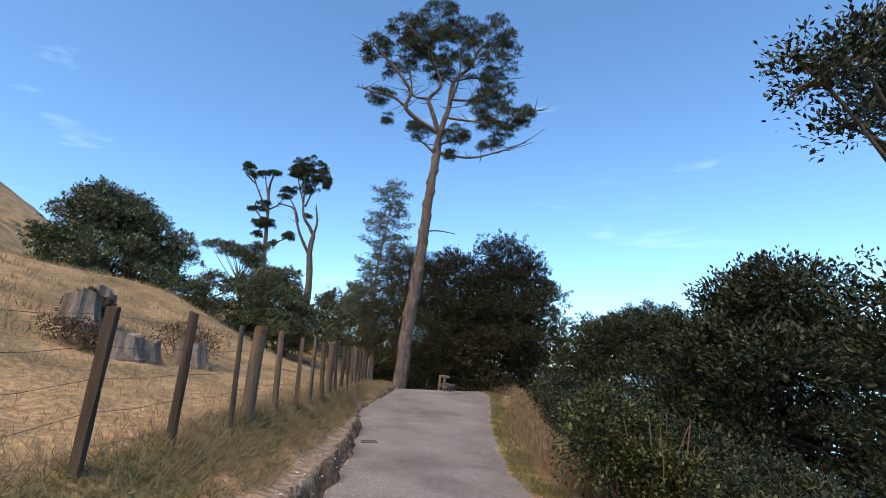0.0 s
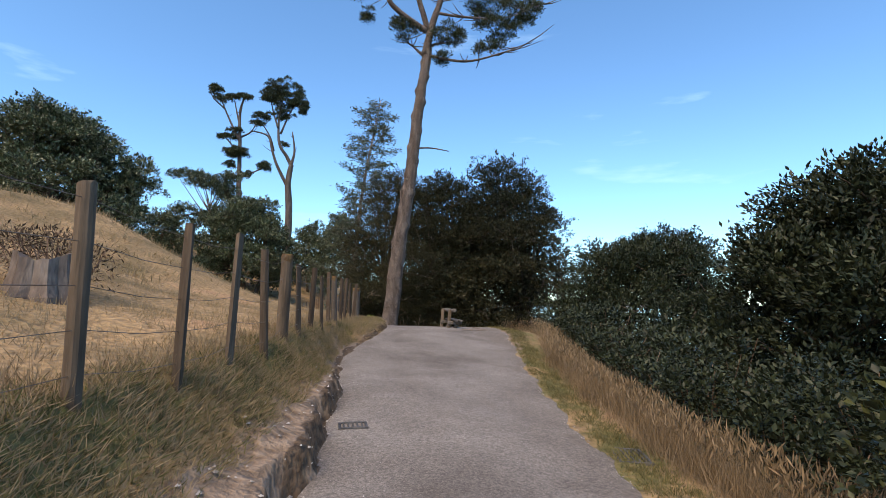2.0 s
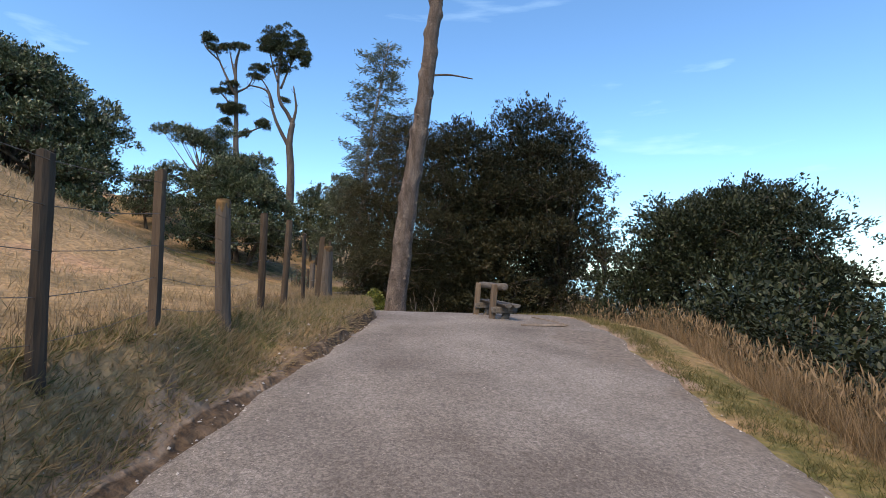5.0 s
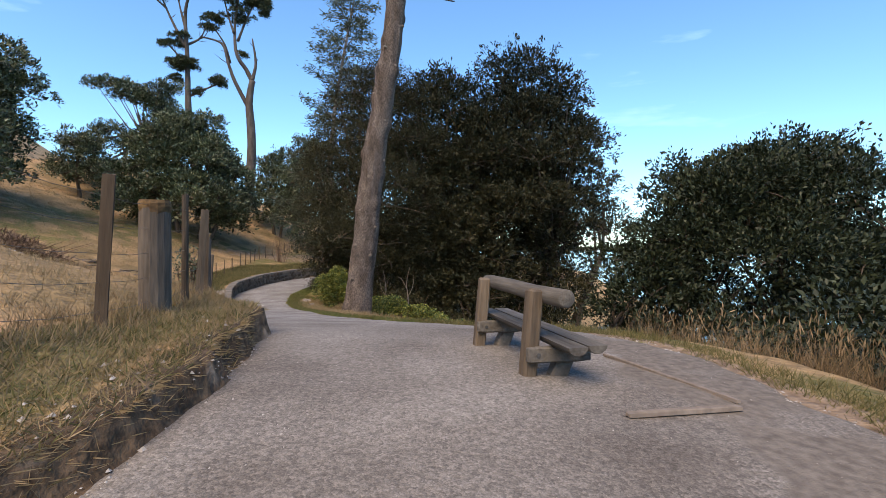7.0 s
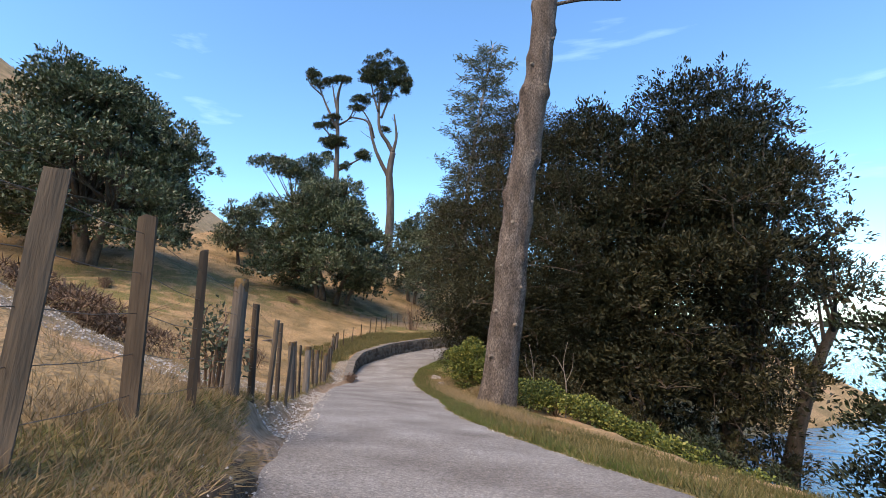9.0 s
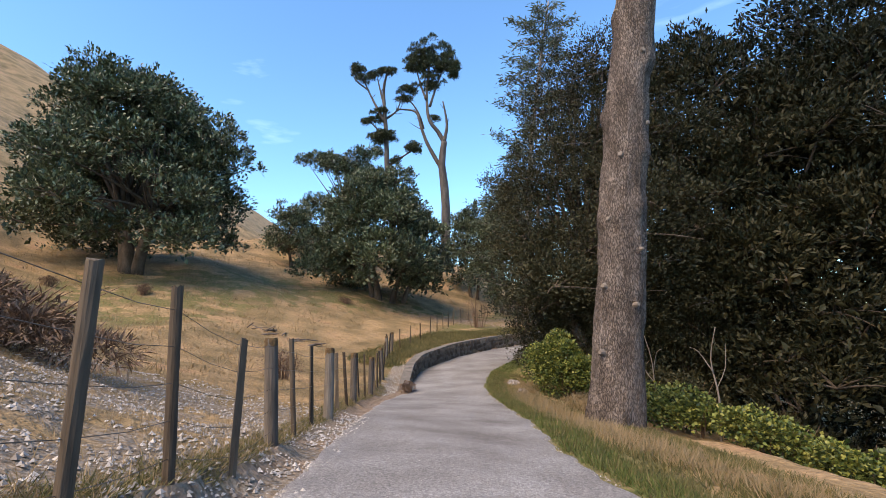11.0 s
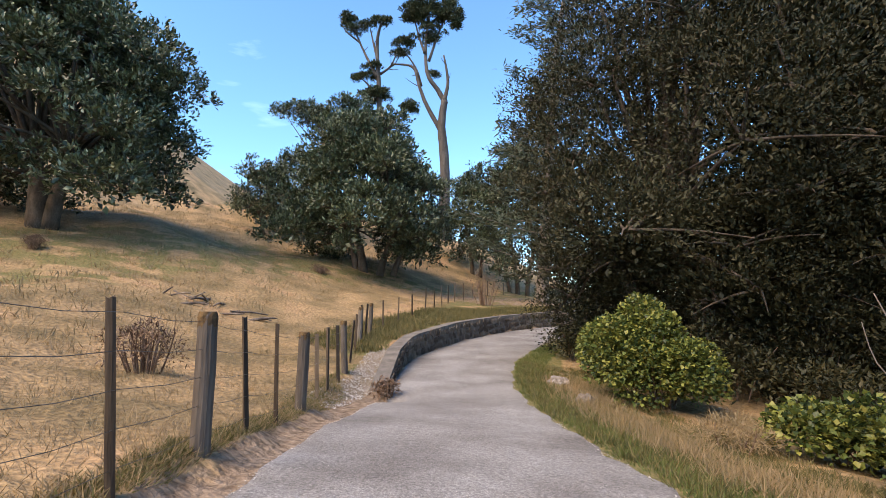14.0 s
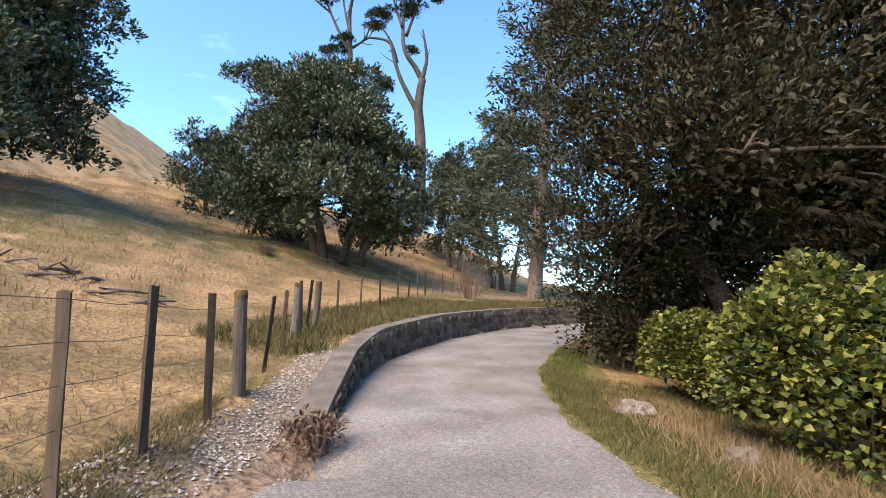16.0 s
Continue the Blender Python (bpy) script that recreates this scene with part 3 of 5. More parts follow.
# ---- fence ----
def fence():
    rng = random.Random(4)
    root = empty("wire_fence", pose(0, 0, 0), "old farm fence of weathered timber posts and wires", "fence")
    posts = []
    ys_ = [-0.7, 0.5, 1.75, 3.0, 4.25, 5.4, 6.6, 7.15, 8.15, 9.2, 10.2, 11.3, 12.3, 13.55, 14.66, 15.75, 16.85, 18.25, 19.4, 20.5, 21.52, 22.65, 23.55, 24.4, 25.3, 26.2, 27.2, 28.3, 29.2, 30.1, 31.0]
    ys_ += [31.95, 33.15, 34.15, 35.29, 36.37, 37.27, 38.17, 39.3, 40.36, 41.25, 42.29, 43.37, 44.23, 45.44, 46.43, 47.8, 49.2, 50.4, 51.0, 51.5, 52.2, 53.8, 55.5] + [57.2 + 1.85 * k for k in range(15)]
    strainers = (7.15, 12.3, 18.25, 23.55, 28.3, 33.15, 36.37, 39.3, 42.29, 46.43, 50.4, 52.2)
    for i, y in enumerate(ys_):
        thick = y in strainers
        x = float(fence_x(y)) + rng.uniform(-0.03, 0.03)
        z = gz(x, y)
        r = rng.uniform(0.075, 0.09) if thick else rng.uniform(0.046, 0.058) if y < 27 else rng.uniform(0.034, 0.044)
        if y == 23.55:
            r = 0.145
        h = 1.2 + rng.uniform(-0.08, 0.1)
        m = Mesh()
        if thick:
            m.tube([(0, 0, -0.3), (0, 0, 0.2), (0.008, 0, h * 0.6), (0, 0, h - 0.03), (0, 0, h)], [r * 1.05, r, r * 0.99, r * 0.96, r * 0.86], 14, rough=0.07, rng=rng)
        else:
            # split timber: a half-round back and a flat face, a little twisted
            sides, rings = 9, 6
            prof = [(math.cos(math.pi * k / (sides - 2)) * r, math.sin(math.pi * k / (sides - 2)) * r * 1.15 - r * 0.4) for k in range(sides - 1)] + [(0, -r * 0.5)]
            v = []
            for q in range(rings):
                zz = -0.3 + (h + 0.3) * q / (rings - 1)
                tw, sc = 0.12 * q / rings, 1.0 - 0.05 * q / rings
                for px, py in prof:
                    px, py = px * sc + rng.uniform(-0.003, 0.003), py * sc + rng.uniform(-0.003, 0.003)
                    v.append((px * math.cos(tw) - py * math.sin(tw), px * math.sin(tw) + py * math.cos(tw), zz + (rng.uniform(-0.015, 0.015) if q == rings - 1 else 0)))
            f = [(q * sides + k, q * sides + (k + 1) % sides, (q + 1) * sides + (k + 1) % sides, (q + 1) * sides + k) for q in range(rings - 1) for k in range(sides)]
            f.append(tuple(range((rings - 1) * sides, rings * sides)))
            m.add(v, f)
        posts.append((x, y, z, h))
        grey = thick and y > 18
        post = part("post", m.done("post", GREYPOST if grey else POSTWOOD), root, "thick round strainer post" if thick else "", pose(x, y, z, rng.uniform(-3, 3), rng.uniform(-3, 4), rng.uniform(0, 360)))
        if thick:
            m = Mesh()
            m.tube([(0, 0, h - 0.13), (0, 0, h - 0.06), (0, 0, h - 0.028), (0, 0, h + 0.006)], [r * 0.93, r * 0.995, r * 0.99, r * 0.88], 14, rough=0.09, rng=rng)
            part("lichen_crust", m.done("lichen_crust", LICHEN), post, "orange lichen on the post top")
    for k in range(5):
        m = Mesh()
        for (x0, y0, z0, h0), (x1, y1, z1, h1) in zip(posts, posts[1:]):
            fr = (0.12, 0.3, 0.48, 0.66, 0.84)[k]
            mid = (x0 + x1) / 2, (y0 + y1) / 2, (z0 + z1) / 2 + 1.3 * fr - 0.02
            m.tube([(x0, y0, z0 + 1.3 * fr), mid, (x1, y1, z1 + 1.3 * fr)], [0.0024] * 3, 4, False)
        part("wire", m.done("wire", WIRE), root)


fence()


# ---- wall ----
def wall():
    root = empty("stone_wall", pose(0, 0, 0), "low curved retaining wall of dark mortared stones", "wall", kind="structure")
    m = Mesh()
    ys_ = np.arange(46.2, 76, 0.4)
    ring = []
    for y in ys_:
        x, z = float(left_x(y)), float(rise(y))
        dx = float(left_x(y + 0.1) - left_x(y - 0.1)) / 0.2
        n = Vector((-1, dx, 0)).normalized()
        h = float(np.interp(y, WALL_Y, WALL_H))
        p = Vector((x, y, z))
        ring.append([p + n * -0.02 - Vector((0, 0, 0.3)), p + n * 0.02 + Vector((0, 0, h)), p + n * 0.42 + Vector((0, 0, h)), p + n * 0.42 - Vector((0, 0, 0.3))])
    v = [q for r in ring for q in r]
    f = []
    for i in range(len(ring) - 1):
        for k in range(4):
            j = (k + 1) % 4
            f.append((i * 4 + k, i * 4 + j, i * 4 + 4 + j, i * 4 + 4 + k))
    f += [(0, 1, 2, 3), tuple(len(v) - 4 + k for k in (3, 2, 1, 0))]
    m.add(v, f)
    part("wall_core", m.done("wall_core", MORTAR), root)
    return root


stone_wall = wall()


# ---- trees ----
def bezier(a, b, c, n):
    return [a * (1 - t) ** 2 + b * 2 * t * (1 - t) + c * t * t for t in [i / (n - 1) for i in range(n)]]


def crown_tree(name, base, lobes, mat, bark, label, seed, trunks, leaf=(0.2, 0.09), density=26, rosette=15, lift=0.5, category="tree", clump=0.3, droop=0.0):
    """A broad tree: trunks, limbs to every lobe, and rosettes of leaves over the lobes. lobes: rows of x, y, z, rx, ry, rz from the base."""
    rng = np.random.default_rng(seed)
    pr = random.Random(seed)
    root = empty(name, pose(*base), label, category)
    tm, bmh = Mesh(), Mesh()
    forks = []
    inside = min(0.42, leaf[0] * 1.45)
    for (x, y, h, r, lx, ly) in trunks:
        pts = bezier(Vector((x, y, -0.4)), Vector((x + lx * 0.2, y + ly * 0.2, h * 0.5)), Vector((x + lx, y + ly, h)), 7)
        tm.tube(pts, [r * (1.25 - 0.75 * i / 6) for i in range(7)], 9, rough=0.12, rng=pr)
        forks.append((pts[-1], pts[3], r * 0.5))
    pos, way, core = [], [], []
    for (x, y, z, rx, ry, rz) in lobes:
        c = Vector((x, y, z))
        top, low, r = min(forks, key=lambda q: (q[0] - c).length)
        start = low.lerp(top, pr.uniform(0.4, 1.0))
        mid = start.lerp(c, 0.5) + Vector((pr.uniform(-0.5, 0.5), pr.uniform(-0.5, 0.5), pr.uniform(-0.2, 0.6)))
        bmh.tube(bezier(start, mid, c, 6), [max(r * (0.7 - 0.11 * i), 0.03) for i in range(6)], 6)
        for _ in range(5):
            d = Vector((pr.gauss(0, 1) * rx, pr.gauss(0, 1) * ry, pr.gauss(0.3, 0.8) * rz)) * 0.42
            bmh.tube(bezier(c, c + d * 0.5 + Vector((0, 0, 0.2)), c + d, 4), [0.05, 0.04, 0.025, 0.012], 5, False)
        area = 4 * math.pi * ((rx * ry) ** 1.6 / 3 + (rx * rz) ** 1.6 / 3 + (ry * rz) ** 1.6 / 3) ** (1 / 1.6)
        n = int(area * density / rosette)
        d = unit(rng, n)
        d[:, 2] = np.where(d[:, 2] < -0.35, d[:, 2] * -0.6, d[:, 2])
        rad = 1 - np.abs(rng.normal(0, 0.22, n)) + np.where(rng.uniform(0, 1, n) < 0.12, rng.uniform(0, 0.22, n), 0)
        lump = 1 + 0.16 * np.sin(d[:, 0] * 5 + x) * np.sin(d[:, 1] * 5 + y) + 0.12 * np.sin(d[:, 2] * 8 + z)
        p = np.array([x, y, z]) + d * np.array([rx, ry, rz]) * (rad * lump)[:, None]
        axis = d + np.array([0, 0, lift - droop]) + rng.normal(0, 0.3, (n, 3))
        pos.append(np.repeat(p, rosette, 0) + rng.normal(0, clump * 0.5, (n * rosette, 3)))
        way.append(np.repeat(axis, rosette, 0) + rng.normal(0, 0.65, (n * rosette, 3)))
        k = int(area * 1.5 * (0.42 / inside) ** 1.2)
        core.append(np.array([x, y, z]) + unit(rng, k) * np.array([rx, ry, rz]) * rng.uniform(0.1, 0.72, (k, 1)))
    # larger filler leaves deep inside the crown, added to block light
    inner = np.concatenate(core)
    pos, way = np.concatenate(pos + [inner]), np.concatenate(way + [rng.normal(0, 1, inner.shape)])
    n = len(pos)
    size = rng.uniform(0.6, 1.25, n)
    size[-len(inner):] *= inside / leaf[0]
    up = unit(rng, n) + np.array([0, 0, 0.8])
    part("trunk", tm.done("trunk", bark, True), root)
    tagged(part("limbwork", bmh.done("limbwork", bark, True), root), kind="stuff")
    part("crown", leaf_mesh("crown", pos, way, up, leaf[0] * size, leaf[1] * size * np.where(np.arange(n) < n - len(inner), 1.0, 1.5), mat), root)
    return root


def dome(seed, rx, ry, h0, h1, n, size, flat=0.75):
    """Lobes spread over a dome: half-widths rx, ry; from height h0 to h1."""
    r = random.Random(seed)
    out = []
    for i in range(n):
        t = (i + 0.5) / n
        zz = t ** 0.8
        ring = math.sqrt(max(0.0, 1 - zz * zz)) * (0.9 if zz > 0.15 else 0.8)
        a = i * 2.39996 + r.uniform(-0.3, 0.3)
        s = size * r.uniform(0.6, 1.4)
        out.append((math.cos(a) * rx * ring * r.uniform(0.65, 1.12), math.sin(a) * ry * ring * r.uniform(0.65, 1.12), h0 + (h1 - h0) * zz * r.uniform(0.86, 1.06) , s, s, s * flat))
    return out



def puffs(rng, centres, sizes, per, flat=0.6, spread=0.6, upward=0.3):
    """Tufts of leaves: places and ways for leaf_mesh, per tuft about its centre."""
    pos, way = [], []
    for c, r in zip(centres, sizes):
        n = int(per * r * r)
        d = unit(rng, n)
        d[:, 2] = np.where(d[:, 2] < -0.3, -d[:, 2], d[:, 2])
        pos.append(np.asarray(c) + d * np.array([r, r, r * flat]) * rng.uniform(0.35, 1.0, (n, 1)))
        way.append(d + np.array([0, 0, upward]) + rng.normal(0, spread, (n, 3)))
    return np.concatenate(pos), np.concatenate(way)


def cloud(rng, n, centre, half):
    return np.asarray(centre) + unit(rng, n) * np.asarray(half) * rng.uniform(0.35, 1.0, (n, 1)) ** 0.6


def limb(m, pts, r0, r1, sides=7, n=4, rng=random):
    """A limb through a few points, bent smoothly and tapering."""
    p = [Vector(q) for q in pts]
    out = []
    for i in range(len(p) - 1):
        a, b = p[max(i - 1, 0)], p[min(i + 2, len(p) - 1)]
        for k in range(n):
            t = k / n
            h = p[i] * (2 * t ** 3 - 3 * t * t + 1) + p[i + 1] * (3 * t * t - 2 * t ** 3)
            h += (p[i + 1] - a) * 0.5 * (t ** 3 - 2 * t * t + t) + (b - p[i]) * 0.5 * (t ** 3 - t * t)
            out.append(h)
    out.append(p[-1])
    k = len(out) - 1
    m.tube(out, [r0 + (r1 - r0) * i / k for i in range(k + 1)], sides, rough=0.12, rng=rng)
    return out


# ---- the tall pine beside the path ----
def pine():
    base = (-3.57, 41.0, gz(-3.57, 41.0))
    pr, rng = random.Random(11), np.random.default_rng(11)
    root = empty("pine_tree", pose(*base), "tall leaning pine with a bare scarred trunk and high crown", "tree")
    m = Mesh()

    def lean(z):
        return 0.112 * z + 0.05 * math.sin(z * 0.55 + 0.8) + 0.02 * math.sin(z * 2.1)

    # swollen knots where whorls of branches were cut: height, bearing, size
    knots = [(2.0, -120, 0.03), (3.2, -60, 0.05), (3.4, -130, 0.05), (5.2, -45, 0.09), (5.0, -140, 0.10), (6.6, -20, 0.07), (7.6, -165, 0.10), (8.9, -10, 0.11), (10.2, -170, 0.10), (11.4, -25, 0.13), (11.6, -150, 0.12),
             (12.9, -175, 0.10), (14.0, 0, 0.08), (15.1, -160, 0.12), (16.4, -15, 0.12), (17.6, -170, 0.13), (18.7, -5, 0.11), (19.6, -165, 0.14), (20.8, -10, 0.12), (22.0, -170, 0.12)]
    pts, rad = [], []
    for i in range(200):
        z = -0.4 + 23.6 * i / 199
        pts.append((lean(z), 0.05 * math.sin(z * 0.6), z))
        rad.append(0.61 - 0.0125 * z + 0.14 * math.exp(-(z + 0.4) / 0.7) + 0.02 * max(0, math.sin(z * 1.75 + 0.6)) ** 6)
    rows_ = len(pts)
    sides = 48
    verts = []
    for (px, py, pz), r in zip(pts, rad):
        for k in range(sides):
            a = 2 * math.pi * k / sides
            q = noise.noise(Vector((math.cos(a) * 5, math.sin(a) * 5, pz * 0.9))) * 0.04 + noise.noise(Vector((math.cos(a) * 14, math.sin(a) * 14, pz * 2.2))) * 0.03
            for kz, ka, ks in knots:
                if abs(pz - kz) < 0.7:
                    turn = (math.degrees(a) - ka + 180) % 360 - 180
                    q += ks * math.exp(-((pz - kz) / 0.26) ** 2 - (turn / 38) ** 2)
            flare = 0.10 * math.exp(-(pz + 0.4) / 0.6) * math.cos(a * 5 + 1)
            verts.append((px + math.cos(a) * (r + q + flare), py + math.sin(a) * (r + q + flare), pz))
    faces = [(i * sides + k, i * sides + (k + 1) % sides, (i + 1) * sides + (k + 1) % sides, (i + 1) * sides + k) for i in range(rows_ - 1) for k in range(sides)]
    m.add(verts, faces)
    part("trunk", m.done("trunk", BARK, True), root)
    # sawn stubs of old branches
    for z, a in ((2.8, -50), (3.25, -128), (5.1, -45), (4.85, -120), (4.1, -42), (1.7, -125), (6.4, -100), (7.2, -30), (8.1, -140), (9.0, -60), (10.3, -150), (11.6, -40), (12.4, -120), (13.5, -20), (15.6, -160), (16.6, -30), (17.9, -100), (3.9, 60), (6.0, 110)):
        r = 0.60 - 0.0125 * z
        d = Vector((math.cos(radians(a)), math.sin(radians(a)), 0.15))
        c = Vector((lean(z), 0, z))
        st = Mesh()
        w = pr.uniform(0.04, 0.065)
        st.tube([c + d * (r - 0.1), c + d * (r + 0.04), c + d * (r + pr.uniform(0.05, 0.09)), c + d * (r + 0.095)], [w * 1.8, w * 1.2, w, w * 0.8], 9, rough=0.12, rng=pr)
        part("branch_stub", st.done("branch_stub", PALEBARK), root, "sawn pale branch stub")
    limbs = (((2.4, 0, 22.6), (2.9, 0, 25.2), (3.5, 0, 27.2), (3.9, 0.1, 30.1), (5.4, 0, 31.6), (5.9, 0, 33.0), (5.4, 0.2, 35.0)),
             ((2.6, 0, 24.7), (1.9, -0.3, 26.8), (1.6, -0.4, 27.9), (2.7, -0.5, 29.4), (1.7, -0.6, 32.3), (2.0, -0.4, 35.4)),
             ((2.5, 0, 24.6), (0.4, -0.5, 25.8), (-0.5, -0.8, 26.7), (-0.1, -1.0, 28.0), (-0.7, -1.2, 29.2), (-3.0, -1.6, 31.8), (-4.2, -1.6, 33.0)),
             ((-0.5, -0.8, 26.7), (-1.9, -1.0, 27.7), (-3.4, -1.2, 27.9), (-5.0, -1.2, 28.4)),
             ((3.3, 0, 26.2), (5.4, -0.4, 25.7), (8.5, -0.8, 25.5), (11.4, -1.0, 26.6)),
             ((2.6, 0, 22.6), (5.5, -0.6, 21.9), (8.1, -1.0, 22.4), (10.2, -1.2, 23.2)),
             ((3.6, 0, 28.1), (5.4, 0.5, 28.4), (6.8, 0.8, 29.2), (8.8, 1.0, 29.4)),
             ((1.6, -0.4, 27.9), (0.1, 0.2, 28.5), (-0.3, 0.5, 30.5), (-1.4, 0.8, 34.6)),
             ((3.9, 0.1, 30.0), (2.6, 1.0, 31.6), (1.4, 1.8, 33.6)), ((3.9, 0.1, 30.1), (5.4, 1.4, 31.4), (7.6, 2.0, 31.9), (9.2, 1.6, 31.6)),
             ((5.9, 0, 33.0), (7.2, -0.6, 34.4), (9.0, -0.8, 35.4)), ((2.0, -0.5, 31.6), (0.6, -1.6, 33.4), (-1.0, -2.0, 35.2)), ((3.5, 0, 27.4), (4.4, -1.6, 29.6), (4.2, -2.4, 32.4)),
             ((1.75, 0, 15.0), (3.0, -0.1, 15.05), (4.4, -0.2, 14.8)), ((2.4, 0, 22.4), (1.4, 0.5, 23.6), (0.6, 0.8, 24.3)), ((2.6, 0, 23.4), (3.6, 0.6, 24.0), (4.8, 1.0, 24.4)))
    for i, pts in enumerate(limbs):
        m = Mesh()
        thick = (0.31, 0.24, 0.24)[i] if i < 3 else 0.08 if i == 13 else 0.13
        path_ = limb(m, pts, thick, 0.07 if i < 3 else 0.03, 8, 5, pr)
        if i != 13:
            for q in path_[len(path_) // 3::2]:
                for _ in range(3):
                    d = Vector((pr.gauss(0, 1.0), pr.gauss(0, 0.8), pr.uniform(-0.1, 0.9)))
                    m.tube([q, q + d * 0.5 + Vector((0, 0, -0.1)), q + d], [0.05, 0.035, 0.012], 5, False)
        part("limb", m.done("limb", BARK, True), root)
    # pads of needles: x, height, half-width, half-height
    pads = ((2.0, 36.7, 2.8, 1.3), (-1.2, 35.5, 2.3, 1.2), (-3.6, 33.4, 1.8, 1.0), (0.4, 34.6, 2.9, 1.2), (4.3, 36.0, 2.0, 1.1), (7.5, 35.4, 2.5, 1.3), (3.4, 33.7, 2.9, 1.2), (0.1, 32.6, 2.6, 1.1), (7.3, 31.8, 2.9, 1.1), (8.0, 29.2, 2.2, 1.0),
            (7.2, 27.4, 2.4, 1.0), (8.9, 26.2, 2.8, 0.9), (8.0, 25.0, 2.2, 0.6), (10.6, 26.6, 1.3, 0.8), (-3.0, 28.1, 1.5, 0.5), (-2.4, 25.8, 0.7, 0.5), (0.9, 24.5, 1.2, 0.9), (4.2, 24.3, 1.5, 0.8), (3.6, 22.3, 0.8, 0.4), (7.4, 23.4, 1.3, 0.3),
            (2.4, 31.2, 1.8, 1.0), (-1.9, 31.0, 1.2, 0.8), (-4.6, 32.5, 1.0, 0.7), (9.2, 33.4, 1.2, 0.9))
    c, sz = [], []
    for x, z, hw, hh in pads:
        k = int(7 + 9 * hw * max(hh, 0.6))
        c.append(cloud(rng, k, (x, 0, z), (hw * 0.92, hw * 0.85, hh)))
        sz.append(rng.uniform(0.32, 0.72, k) * min(1.0, 0.5 + hw * 0.3))
    c, sz = np.concatenate(c), np.concatenate(sz)
    pos, way = puffs(rng, c, sz, 500, 0.6, 0.5, 0.5)
    part("crown", leaf_mesh("crown", pos, way, unit(rng, len(pos)), rng.uniform(0.18, 0.36, len(pos)), rng.uniform(0.035, 0.07, len(pos)), NEEDLE), root, "dark green clumps of long needles")


pine()


# ---- broad trees ----
def at_height(x, y):
    return (x, y, gz(x, y))


crown_tree("pohutukawa_tree", at_height(-38.3, 54.2), dome(1, 8.6, 7.6, 1.6, 14.8, 76, 2.1), POHU, DARKBARK,
           "large spreading pohutukawa on the dry hillside", 21, [(0, 0, 5, 0.5, -1, 0), (0.5, 0.3, 5, 0.4, 2, 0), (-0.4, 0, 4.5, 0.35, -2.5, 1)], (0.32, 0.14), 24)
crown_tree("pohutukawa_tree", at_height(-24.4, 68.6), dome(2, 7.4, 5.8, 0.8, 10.9, 64, 1.7), POHU, DARKBARK,
           "dense rounded pohutukawa at the edge of the pasture", 22, [(0, 0, 4, 0.3, -1, 0), (1.4, 0, 4, 0.25, 2.2, 0), (2.4, 0.3, 4, 0.2, 3, 0.5), (-0.6, 0, 4, 0.25, -1.5, 0.5)], (0.3, 0.13), 32)
crown_tree("pohutukawa_tree", at_height(-37.5, 72.5), dome(6, 2.9, 2.6, 1.2, 6.2, 18, 1.2), POHU, DARKBARK,
           "small leaning pohutukawa higher on the slope", 26, [(0, 0, 2.2, 0.2, -0.5, 0)], (0.28, 0.12), 30)
crown_tree("windswept_tree", at_height(-33.0, 76.0), [(-4.6 + 1.15 * i, 0.9 * (i % 3) - 0.9, 13.6 + 0.5 * math.sin(i * 1.1) - 0.08 * i, 1.5, 1.5, 0.85) for i in range(8)] + [(-2.4 + 1.3 * i, 0.6 * (i % 2), 12.6 - 0.25 * i, 1.4, 1.4, 0.8) for i in range(5)] + [(1.2 + 0.9 * i, 0.5, 11.2 - 0.5 * i, 1.3, 1.3, 1.0) for i in range(4)] + [(-7.0 + 1.6 * i, 0.6 * (i % 2), 6.6 + 0.9 * (i % 3), 1.8, 1.6, 1.4) for i in range(6)] + [(-7.6 + 1.9 * i, 0.8, 3.6 + 0.7 * (i % 2), 1.7, 1.5, 1.3) for i in range(4)], POHU, DARKBARK,
           "flat-topped windswept tree leaning out over the grove", 27, [(1.5, 0, 9, 0.28, -1.5, 0)], (0.3, 0.13), 34)
crown_tree("leafy_tree", at_height(-14.5, 80.0), dome(7, 4.2, 3.4, 1.4, 13.4, 38, 1.6), POHU, DARKBARK,
           "slender leafy tree with sky showing between its stems", 28, [(0, 0, 6, 0.2, -0.8, 0), (0.8, 0, 6, 0.18, 1.2, 0), (-0.8, 0.3, 6, 0.16, -1.6, 0)], (0.3, 0.13), 24)
crown_tree("leafy_tree", at_height(-20.0, 84.0), dome(17, 3.4, 3.0, 1.2, 10.5, 28, 1.5), POHU, DARKBARK,
           "slender leafy tree behind the grove", 38, [(0, 0, 5, 0.2, -0.8, 0), (0.8, 0, 5, 0.18, 1.0, 0)], (0.3, 0.13), 24)
crown_tree("pohutukawa_tree", at_height(16.3, 41.3), [(x, y, z + 3.0, a, b, c) for x, y, z, a, b, c in dome(3, 9.0, 6.5, 0.6, 13.4, 76, 2.1)], SEALEAF, DARKBARK,
           "silvery-green pohutukawa on the slope above the sea", 23, [(-5, 0, 8, 0.28, -2.5, 0), (-3.5, 0.5, 8, 0.25, 0, 0), (1, 0, 8, 0.35, 1, 0), (4, 0, 8, 0.3, 2, 0)], (0.22, 0.1), 36)
